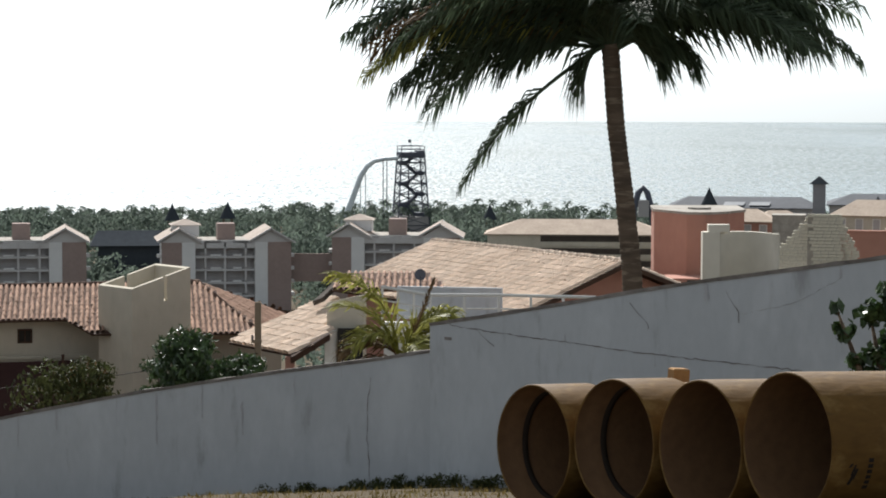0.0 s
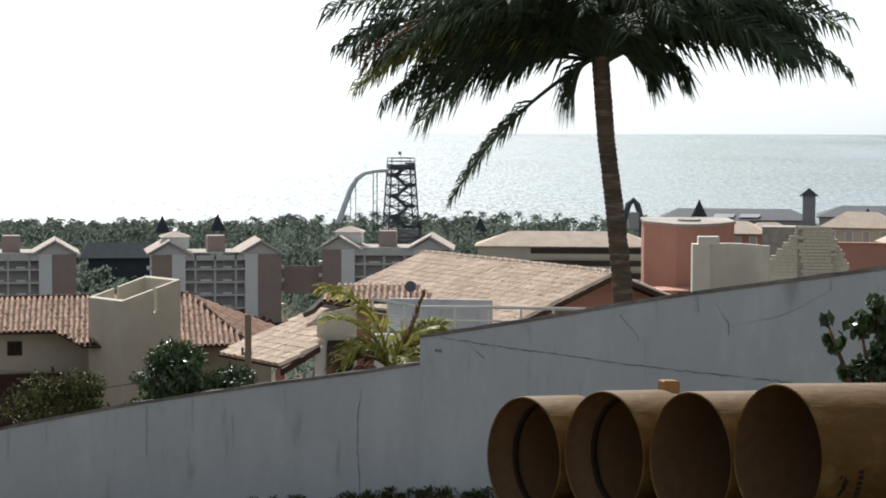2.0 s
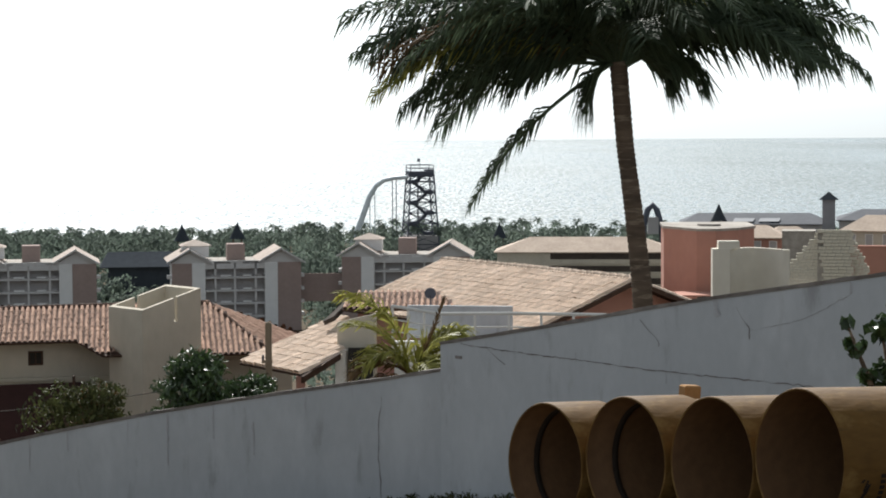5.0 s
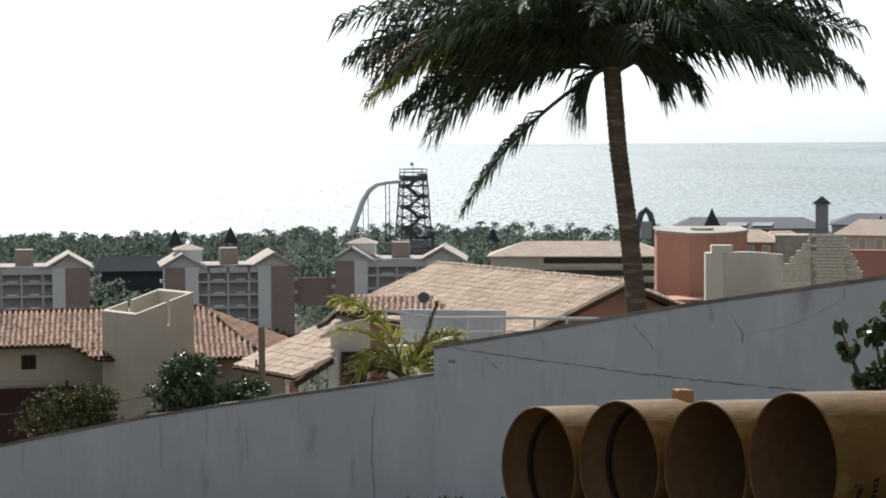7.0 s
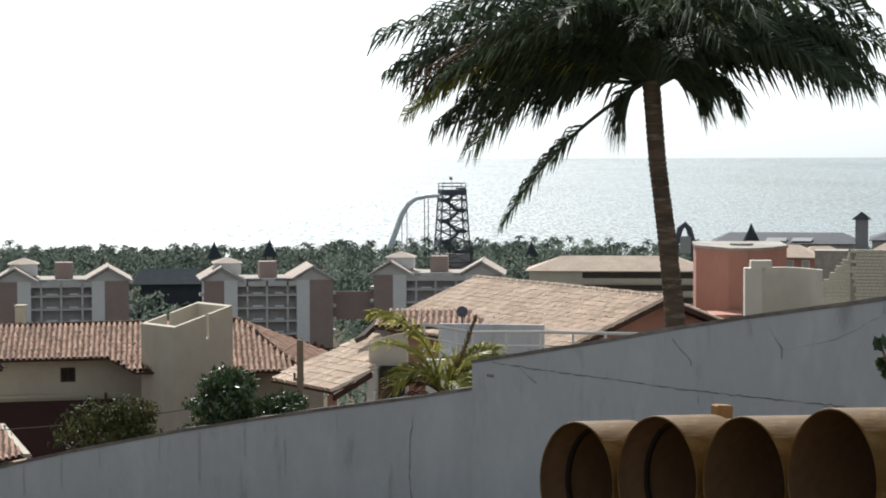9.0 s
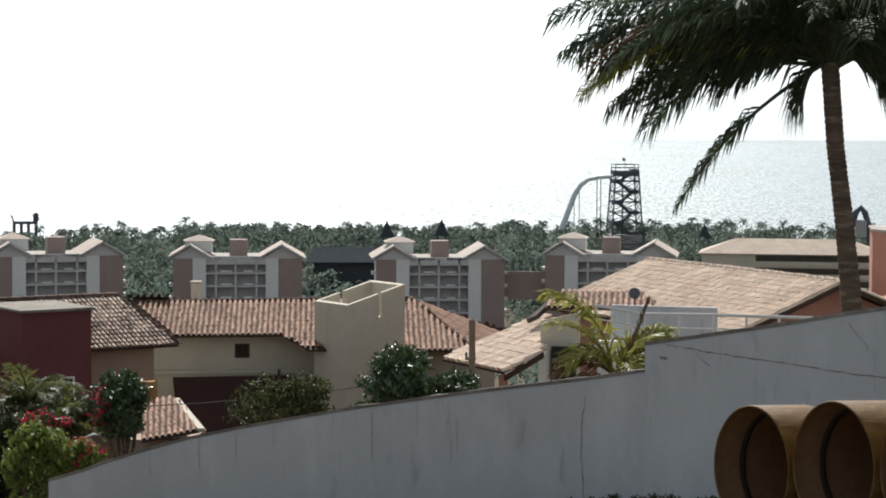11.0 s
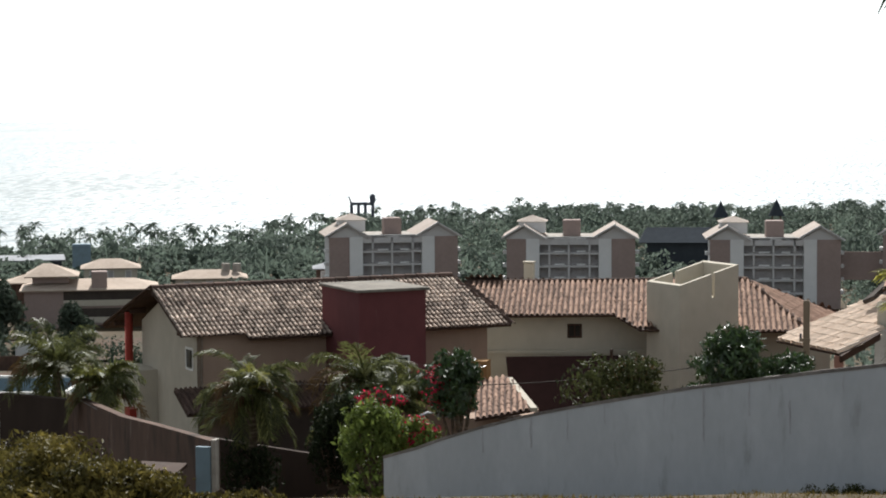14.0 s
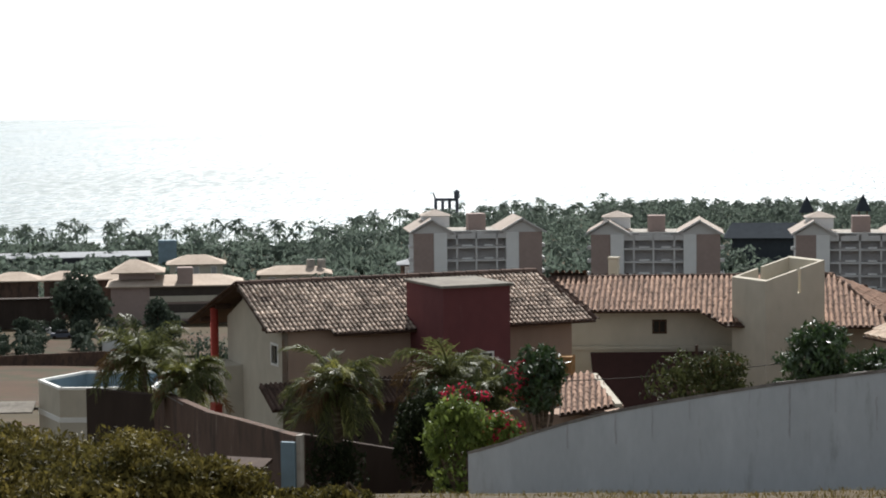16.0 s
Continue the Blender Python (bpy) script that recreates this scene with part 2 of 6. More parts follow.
w2.inputs["Scale"].default_value, w2.inputs["Detail"].default_value = 0.06, 3.0
mx = n.new("ShaderNodeMath")
mx.operation = "ADD"
for w, i in ((w1, 0), (w2, 1)):
    l.new(mp.outputs[0], w.inputs["Vector"])
    l.new(w.outputs["Fac"], mx.inputs[i])
# gusts and wave crests roughen the water in long flecks
flecks = []
for size, depth in (((0.26, 0.045, 1.0), 2.0), ((0.10, 0.006, 1.0), 3.0), ((0.004, 0.0012, 1.0), 2.0)):
    mf, wf = n.new("ShaderNodeMapping"), n.new("ShaderNodeTexNoise")
    mf.inputs["Scale"].default_value = size
    wf.inputs["Scale"].default_value, wf.inputs["Detail"].default_value = 1.0, depth
    l.new(tc.outputs["Object"], mf.inputs["Vector"])
    l.new(mf.outputs[0], wf.inputs["Vector"])
    flecks.append(wf)
f1, f2 = n.new("ShaderNodeMath"), n.new("ShaderNodeMath")
for fa, fb, wt, into in ((flecks[0].outputs["Fac"], flecks[1].outputs["Fac"], 0.18, f1), (f1.outputs[0], flecks[2].outputs["Fac"], 0.45, f2)):
    into.operation = "MULTIPLY_ADD"
    l.new(fb, into.inputs[0])
    into.inputs[1].default_value = wt
    l.new(fa, into.inputs[2])
fr_ = n.new("ShaderNodeMapRange")
fr_.inputs["From Min"].default_value, fr_.inputs["From Max"].default_value = 0.70, 0.93
fr_.inputs["To Min"].default_value, fr_.inputs["To Max"].default_value = 0.17, 0.74
l.new(f2.outputs[0], fr_.inputs["Value"])
l.new(fr_.outputs[0], b.inputs["Roughness"])
bp = n.new("ShaderNodeBump")
bp.inputs["Strength"].default_value, bp.inputs["Distance"].default_value = 1.0, 0.9
l.new(mx.outputs[0], bp.inputs["Height"])
l.new(bp.outputs[0], b.inputs["Normal"])


# ---- mesh helpers ----
class Buf:
    """Collects vertices and faces of one mesh."""

    def __init__(self):
        self.v, self.f = [], []

    def poly(self, pts):
        k = len(self.v)
        self.v += [tuple(p) for p in pts]
        self.f.append(tuple(range(k, k + len(pts))))

    def mesh(self, verts, faces):
        k = len(self.v)
        self.v += [tuple(p) for p in verts]
        self.f += [tuple(i + k for i in f) for f in faces]

    def box(self, x0, x1, y0, y1, z0, z1, bevel=0.0):
        e = bevel
        if not e:
            vs = [(x, y, z) for z in (z0, z1) for x, y in ((x0, y0), (x1, y0), (x1, y1), (x0, y1))]
            self.mesh(vs, [(3, 2, 1, 0), (4, 5, 6, 7), (0, 1, 5, 4), (1, 2, 6, 5), (2, 3, 7, 6), (3, 0, 4, 7)])
            return self
        vs = [(x, y, z) for z in (z0, z1 - e) for x, y in ((x0, y0), (x1, y0), (x1, y1), (x0, y1))]
        vs += [(x, y, z1) for x, y in ((x0 + e, y0 + e), (x1 - e, y0 + e), (x1 - e, y1 - e), (x0 + e, y1 - e))]
        fs = [(3, 2, 1, 0), (8, 9, 10, 11)]
        for k in (0, 4):
            fs += [(k + i, k + (i + 1) % 4, k + 4 + (i + 1) % 4, k + 4 + i) for i in range(4)]
        self.mesh(vs, fs)
        return self

    def prism(self, outline, z0, z1):
        """An upright prism; outline counter-clockwise (x, y)."""
        k = len(outline)
        vs = [(x, y, z0) for x, y in outline] + [(x, y, z1) for x, y in outline]
        self.mesh(vs, [tuple(range(k))[::-1], tuple(range(k, 2 * k))] + [(i, (i + 1) % k, k + (i + 1) % k, k + i) for i in range(k)])
        return self

    def slab(self, pts, thick):
        """A thick sheet whose upper face is the polygon pts (counter-clockwise from above)."""
        k = len(pts)
        p = [Vector(q) for q in pts]
        nn = (p[1] - p[0]).cross(p[-1] - p[0]).normalized() * thick
        self.mesh(p + [q - nn for q in p], [tuple(range(k)), tuple(range(k, 2 * k))[::-1]] + [(i, k + i, k + (i + 1) % k, (i + 1) % k) for i in range(k)])
        return self

    def tube(self, pts, radii, n=10, caps=True):
        """A round bar through pts."""
        p = [Vector(q) for q in pts]
        rings = []
        ref = Vector((0, 0, 1)) if abs((p[-1] - p[0]).normalized().z) < 0.9 else Vector((1, 0, 0))
        for i, q in enumerate(p):
            d = (p[min(i + 1, len(p) - 1)] - p[max(i - 1, 0)]).normalized()
            a = d.cross(ref).normalized()
            c = d.cross(a)
            r = radii[i] if hasattr(radii, "__len__") else radii
            rings.append([q + (a * math.cos(s * math.tau / n) + c * math.sin(s * math.tau / n)) * r for s in range(n)])
        vs = [v for r in rings for v in r]
        fs = [(i * n + s, i * n + (s + 1) % n, (i + 1) * n + (s + 1) % n, (i + 1) * n + s) for i in range(len(p) - 1) for s in range(n)]
        if caps:
            fs += [tuple(range(n)), tuple(range((len(p) - 1) * n, len(p) * n))]
        self.mesh(vs, fs)
        return self

    def data(self, name, mat, smooth=False):
        me = bpy.data.meshes.new(name)
        me.from_pydata(self.v, [], self.f)
        me.materials.append(M[mat])
        if smooth:
            me.polygons.foreach_set("use_smooth", [True] * len(me.polygons))
        me.update()
        return me


def part(name, buf, mat, parent, label="", smooth=False, kind=""):
    ob = new(name, buf.data(name, mat, smooth))
    ob.parent = parent
    return tagged(ob, label, kind=kind)


def thing(name, m, label, category, group="", kind=""):
    ob = new(name)
    ob.matrix_world = m
    return tagged(ob, label, category, group, kind)


def single(name, buf, mat, label, category, m=None, smooth=False, group="", kind=""):
    ob = new(name, buf.data(name, mat, smooth))
    if m is not None:
        ob.matrix_world = m
    return tagged(ob, label, category, group, kind)


def polar(az, d):
    """Plan position d metres from the look-out, az degrees to the left of +y."""
    return -d * math.sin(radians(az)), d * math.cos(radians(az))


# ---- ground, sea ----
PROFILE = [(-400, 62.0), (-30, 59.6), (0, 58.5), (15, 57.2), (30, 54.75), (37, 53.15), (42, 51.6), (55, 49.2), (70, 47.2), (100, 42.5), (150, 34), (250, 22.5),
           (350, 16.5), (480, 12.8), (700, 9.0), (950, 4.0), (1030, 1.5), (1080, -3.0), (8000, -12)]


def ground_z(x, y):
    z = np.interp(y, [p[0] for p in PROFILE], [p[1] for p in PROFILE])
    if 8 < y < 60:      # the slope also falls to the left
        z += 0.045 * max(-14.0, min(x, 0.0)) * min(1.0, (y - 8) / 8) * min(1.0, (60 - y) / 12)
    if x < -220 and y > 640:     # the bay cuts in on the left
        z -= min(9.0, (-x - 220) * 0.12) * min(1.0, (y - 640) / 140)
    if 45 < y < 900:
        z += 0.35 * noise.noise((x * 0.05, y * 0.05, 0))
    elif -30 < y <= 45:
        z += 0.05 * noise.noise((x * 0.5, y * 0.5, 3))
    return float(z)


ys = np.concatenate([np.arange(-400, -10, 40), np.arange(-10, 48, 1.0), np.arange(48, 110, 4), np.arange(110, 300, 15), np.arange(300, 1100, 40), [1200, 2000, 8000]])
xs = np.concatenate([[-5000, -2000, -900], np.arange(-500, -60, 40), np.arange(-60, -16, 4), np.arange(-16, 12, 0.7), np.arange(12, 60, 4), np.arange(60, 500, 40), [900, 2000, 5000]])
buf = Buf()
buf.v = [(x, y, ground_z(x, y)) for y in ys for x in xs]
nx = len(xs)
buf.f = [(j * nx + i, j * nx + i + 1, (j + 1) * nx + i + 1, (j + 1) * nx + i) for j in range(len(ys) - 1) for i in range(nx - 1)]
single("ground", buf, "ground", "sloping dry sandy ground falling to the coast", "ground", smooth=True, kind="structure")
buf = Buf()
buf.poly([(-6000, 620, 0), (6000, 620, 0), (6000, 9000, 0), (-6000, 9000, 0)])
single("water", buf, "sea", "sunlit grey-blue sea with glittering waves", "sea", kind="structure")


def panel(buf, x0, x1, z0, z1, y0, y1, holes=()):
    """A wall panel along x with openings (x0, x1, z0, z1) right through it."""
    cuts = sorted({x0, x1, *[h[0] for h in holes], *[h[1] for h in holes]})
    for a, c in zip(cuts, cuts[1:]):
        mid, z = (a + c) / 2, z0
        for h in sorted((h for h in holes if h[0] < mid < h[1]), key=lambda h: h[2]):
            if h[2] > z:
                buf.box(a, c, y0, y1, z, h[2])
            z = h[3]
        if z < z1:
            buf.box(a, c, y0, y1, z, z1)
    return buf


def turned(buf, rz, dx=0, dy=0, dz=0):
    """The same mesh turned about z and shifted."""
    m = pose(dx, dy, dz, 0, 0, rz)
    buf.v = [tuple(m @ Vector(v)) for v in buf.v]
    return buf


def window_parts(parent, x0, x1, z0, z1, y, depth=0.08, frame_mat="frame", bars=1, rz=0, at=(0, 0, 0), t=0.05):
    """A framed window in the plane y of its wall, as parts of the building."""
    f = Buf()
    f.box(x0, x1, y, y + depth, z0, z0 + t).box(x0, x1, y, y + depth, z1 - t, z1)
    f.box(x0, x0 + t, y, y + depth, z0 + t, z1 - t).box(x1 - t, x1, y, y + depth, z0 + t, z1 - t)
    for k in range(bars):
        c = x0 + (x1 - x0) * (k + 1) / (bars + 1)
        f.box(c - t / 3, c + t / 3, y + 0.01, y + depth, z0 + t, z1 - t)
    w = part("window", turned(f, rz, *at), frame_mat, parent, "framed window with dark glass")
    g = Buf().box(x0 + t * 0.6, x1 - t * 0.6, y + depth * 0.5, y + depth * 0.7, z0 + t * 0.6, z1 - t * 0.6)
    part("pane", turned(g, rz, *at), "glass", w)


ARC = [(math.cos(a), math.sin(a)) for a in (math.pi, math.pi * 0.75, math.pi * 0.5, math.pi * 0.25, 0.0)]


def roof_slope(parent, pts, mat, col=0.2, course=0.36, singles=0, thick=0.07, name="roof", label="", deck="fascia", seed=1):
    """A pitched roof slope (polygon, counter-clockwise from outside, first edge along the eave) laid with barrel tiles."""
    rng = random.Random(seed)
    p = [Vector(q) for q in pts]
    u = (p[1] - p[0]).normalized()
    nn = Vector((0, 0, 0))
    for i in range(len(p)):
        nn += (p[i] - p[0]).cross(p[(i + 1) % len(p)] - p[0])
    nn.normalize()
    v = nn.cross(u)
    q = [((a - p[0]).dot(u), (a - p[0]).dot(v)) for a in p]
    flat = [p[0] + u * a + v * c for a, c in q]
    slope = part(name, Buf().slab(flat, thick), deck, parent, label)
    u0, u1, v0, v1 = min(a for a, _ in q), max(a for a, _ in q), min(c for _, c in q), max(c for _, c in q)

    def inside(a, c):
        hit = False
        for i in range(len(q)):
            (ax, ay), (bx, by) = q[i], q[(i + 1) % len(q)]
            if (ay > c) != (by > c) and a < ax + (c - ay) * (bx - ax) / (by - ay):
                hit = not hit
        return hit

    r, ln = col * (0.46 if mat == "tile_buff" else 0.37), course * 1.12
    tv = [(x * r, 0.0, z * r * 1.25 + (0.016 if mat == "tile_old" else 0.003)) for x, z in ARC] + [(x * r * 0.86, ln, z * r * (0.95 if mat == "tile_old" else 1.12) - 0.002) for x, z in ARC]
    tf = [(i, i + 1, 6 + i, 5 + i) for i in range(4)]
    # the channel tiles below: shallow trough along each course
    cv = [(-col * 0.5, 0, 0.028), (0, 0, 0.004), (col * 0.5, 0, 0.028), (-col * 0.5, ln, 0.012), (0, ln, -0.002), (col * 0.5, ln, 0.012)]
    cf = [(0, 1, 4, 3), (1, 2, 5, 4)]
    one = Buf()
    one.mesh(tv, tf)
    one_mesh = one.data("tile", mat + "_piece", True) if singles else None
    rest, channels, made = Buf(), Buf(), 0
    for j in range(int((v1 - v0) / course) + 1):
        for i in range(int((u1 - u0) / col) + 1):
            a, c = u0 + (i + 0.5) * col, v0 + j * course
            if not inside(a, c + course * 0.5):
                continue
            yaw, lift, sl = rng.gauss(0, 0.03), rng.uniform(0, 0.012), rng.gauss(0, 0.012)
            uu, vv = u * math.cos(yaw) + v * math.sin(yaw), v * math.cos(yaw) - u * math.sin(yaw)
            o = p[0] + u * a + v * (c + sl) + nn * lift
            channels.mesh([p[0] + u * (a + col * 0.5) + v * c + u * x + v * y + nn * z for x, y, z in cv], cf)
            if made < singles:
                ob = new("tile", one_mesh)
                ob.parent = slope
                ob.matrix_local = Matrix(((*[uu.x, vv.x, nn.x], o.x), (*[uu.y, vv.y, nn.y], o.y), (*[uu.z, vv.z, nn.z], o.z), (0, 0, 0, 1)))
                made += 1
            else:
                rest.mesh([o + uu * x + vv * y + nn * z for x, y, z in tv], tf)
    part("tiles", rest, mat, slope, "rows of clay barrel tiles", smooth=True, kind="stuff")
    # channels take the dark tile: dirt plus the shade between rows, as colour
    part("channel_tiles", channels, "tile_buff" if mat == "tile_buff" else "tile_dark", slope, "dirty channel tiles, shade between the rows painted in", smooth=True, kind="stuff")
    return slope


def ridge_cap(parent, a, b, mat, r=0.12, piece=0.4):
    """Ridge tiles from a to b, joined in one row."""
    a, b = Vector(a), Vector(b)
    d = b - a
    n_ = max(2, int(d.length / piece))
    buf = Buf()
    w = d.normalized().cross(Vector((0, 0, 1))).normalized()
    up = w.cross(d.normalized())
    for k in range(n_):
        s, e = a + d * (k / n_), a + d * ((k + 1.15) / n_)
        vs = [s + w * (x * r) + up * (z * r) for x, z in ARC] + [e + w * (x * r * 0.85) + up * (z * r * 0.8) for x, z in ARC]
        buf.mesh(vs, [(i, i + 1, 6 + i, 5 + i) for i in range(4)] + [(0, 1, 2, 3, 4)])
    return part("ridge", buf, "tile_buff" if mat == "tile_buff" else "tile_dark", parent, "row of ridge tiles", smooth=True, kind="stuff")


for k in ("tile_old", "tile_red", "tile_buff"):
    c = {"tile_old": ((0.60, 0.485, 0.40), (0.12, 0.085, 0.07)), "tile_red": ((0.43, 0.285, 0.22), (0.19, 0.115, 0.088)), "tile_buff": ((0.74, 0.60, 0.49), (0.50, 0.38, 0.29))}[k]
    M[k + "_piece"] = material(k + "_piece", *c, 0.9, 7.0, 0.9, 0.25, island=0.42, obrand=True, mix=0.45)

# ---- boundary wall across the slope ----
STEP = Vector((-0.30, 30.1))


def wall_run(name, stations, thick, label):
    """A wall along plan stations (x, y, top), with a rough coping as a part."""
    fine = []
    for (x0, y0, z0), (x1, y1, z1) in zip(stations, stations[1:]):
        k = max(2, int(math.hypot(x1 - x0, y1 - y0) / 0.3))
        fine += [(x0 + (x1 - x0) * i / k, y0 + (y1 - y0) * i / k, z0 + (z1 - z0) * i / k) for i in range(k)]
    fine.append(stations[-1])
    d = (Vector(stations[-1][:2]) - Vector(stations[0][:2])).normalized()
    nrm = Vector((-d.y, d.x))
    if nrm.y < 0:
        nrm = -nrm

    def ribbon(lo, hi, front, back, rough):
        b = Buf()
        rows = []
        for x, y, z in fine:
            w = rough * noise.noise((x * 3, y * 3, 1))
            rows.append([(x + nrm.x * front, y + nrm.y * front, lo(x, y, z)), (x + nrm.x * back, y + nrm.y * back, lo(x, y, z)),
                         (x + nrm.x * (back + w), y + nrm.y * (back + w), hi(x, y, z) + w), (x + nrm.x * (front + w), y + nrm.y * (front + w), hi(x, y, z) + w * 0.7)])
        vs = [v for r in rows for v in r]
        fs = [(i * 4 + a, i * 4 + (a + 1) % 4, i * 4 + 4 + (a + 1) % 4, i * 4 + 4 + a) for i in range(len(rows) - 1) for a in range(4)]
        fs += [(0, 1, 2, 3), tuple(len(vs) - 1 - a for a in range(4))]
        b.mesh(vs, fs)
        return b

    ob = single(name, ribbon(lambda x, y, z: ground_z(x, y) - 0.8, lambda x, y, z: z - 0.04, 0, thick, 0.0), "limewash", label, "wall", kind="structure")
    part("coping", ribbon(lambda x, y, z: z - 0.039, lambda x, y, z: z + 0.006, -0.012, thick + 0.012, 0.018), "coping", ob, "dark weathered mortar coping")
    return ob


LOW_DIR, UP_DIR = Vector((-10.04, 6.66)).normalized(), Vector((1.71, -1.85)).normalized()
# metres along the wall from the step, height of its top
LOW = [(-0.17, 56.60), (0.87, 56.40), (2.32, 56.15), (3.86, 55.87), (4.93, 55.665), (6.04, 55.43), (7.46, 55.115), (8.46, 54.875), (9.51, 54.575), (10.32, 54.32), (10.88, 54.12), (11.75, 53.86)]
UP = [(0.19, 56.96), (1.16, 57.13), (2.69, 57.41), (3.83, 57.635), (4.92, 57.83), (6.25, 58.045), (7.5, 58.25), (11.0, 58.85)]
wall_left = wall_run("wall_lower", [(*(Vector((-0.30, 30.10)) + LOW_DIR * u), z) for u, z in LOW], 0.16, "stained white limewashed boundary wall stepping downhill")
wall_right = wall_run("wall_upper", [(*(Vector((-0.30, 30.12)) + UP_DIR * u), z) for u, z in UP], 0.16, "cracked white limewashed boundary wall with dark streaks")

# ---- the four large pipes ----


def ring_tube(buf, prof, n=56, closed=False):
    """A body of revolution about local y from (radius, y) pairs."""
    vs = [(r * math.cos(a * math.tau / n), y, r * math.sin(a * math.tau / n)) for r, y in prof for a in range(n)]
    fs = [(i * n + a, i * n + (a + 1) % n, (i + 1) * n + (a + 1) % n, (i + 1) * n + a) for i in range(len(prof) - 1) for a in range(n)]
    buf.mesh(vs, fs)
    return buf


def pipe(x, y, r, socket, length, turn, label):
    z = ground_z(x, y) + (-0.015 if y > 14.5 else 0.08)
    m = Matrix.Translation((x, y, z)) @ pose(0, 0, 0, 0, 0, turn - 90) @ pose(0, 0, 0, -3, 0, 0)
    t = thing("pipe", m, label, "pipe", "pipes lying side by side")
    up = lambda b: turned(b, 0, 0, 0, r)
    w = 0.016
    part("barrel", up(ring_tube(Buf(), [(r - w, 0.0), (r - w * 0.4, -0.006), (r, 0.006), (r, 0.50), (r - 0.006, 0.52), (r - 0.035, 0.56), (r - 0.035, length), (r - 0.05, length)] if socket else [(r - w, 0.0), (r - w * 0.4, -0.006), (r, 0.006), (r, length), (r - w, length)])), "pipe", t, "ochre fibreglass barrel", True)
    if socket:
        part("lining", up(ring_tube(Buf(), [(r - w, 0.0), (r - w, 0.10), (r - 0.030, 0.115), (r - 0.030, 0.20), (r - 0.045, 0.22), (r - 0.045, 0.27), (r - 0.055, 0.30), (r - 0.055, length)])), "pipe_in", t, "brown socket with stepped lining", True)
        part("seal", up(ring_tube(Buf(), [(r - 0.040, 0.205), (r - 0.058, 0.213), (r - 0.060, 0.245), (r - 0.040, 0.255)])), "rubber", t, "black rubber sealing ring", True)
    else:
        part("lining", up(ring_tube(Buf(), [(r - w, 0.0), (r - w - 0.003, 0.02), (r - w - 0.003, length)])), "pipe_in", t, "dark brown smooth lining", True)
    return t


PIPES = [(0.647, 16.49, 0.455, True, 34.2), (1.178, 15.71, 0.455, True, 33.5), (1.69, 14.90, 0.455, False, 30.5), (2.145, 14.08, 0.455, False, 29.3)]
for x, y, r, socket, turn in PIPES:
    p4 = pipe(x, y, r, socket, 6.0, turn, "ochre fibreglass sewer pipe with rubber-sealed socket" if socket else "ochre fibreglass sewer pipe with plain dark end")


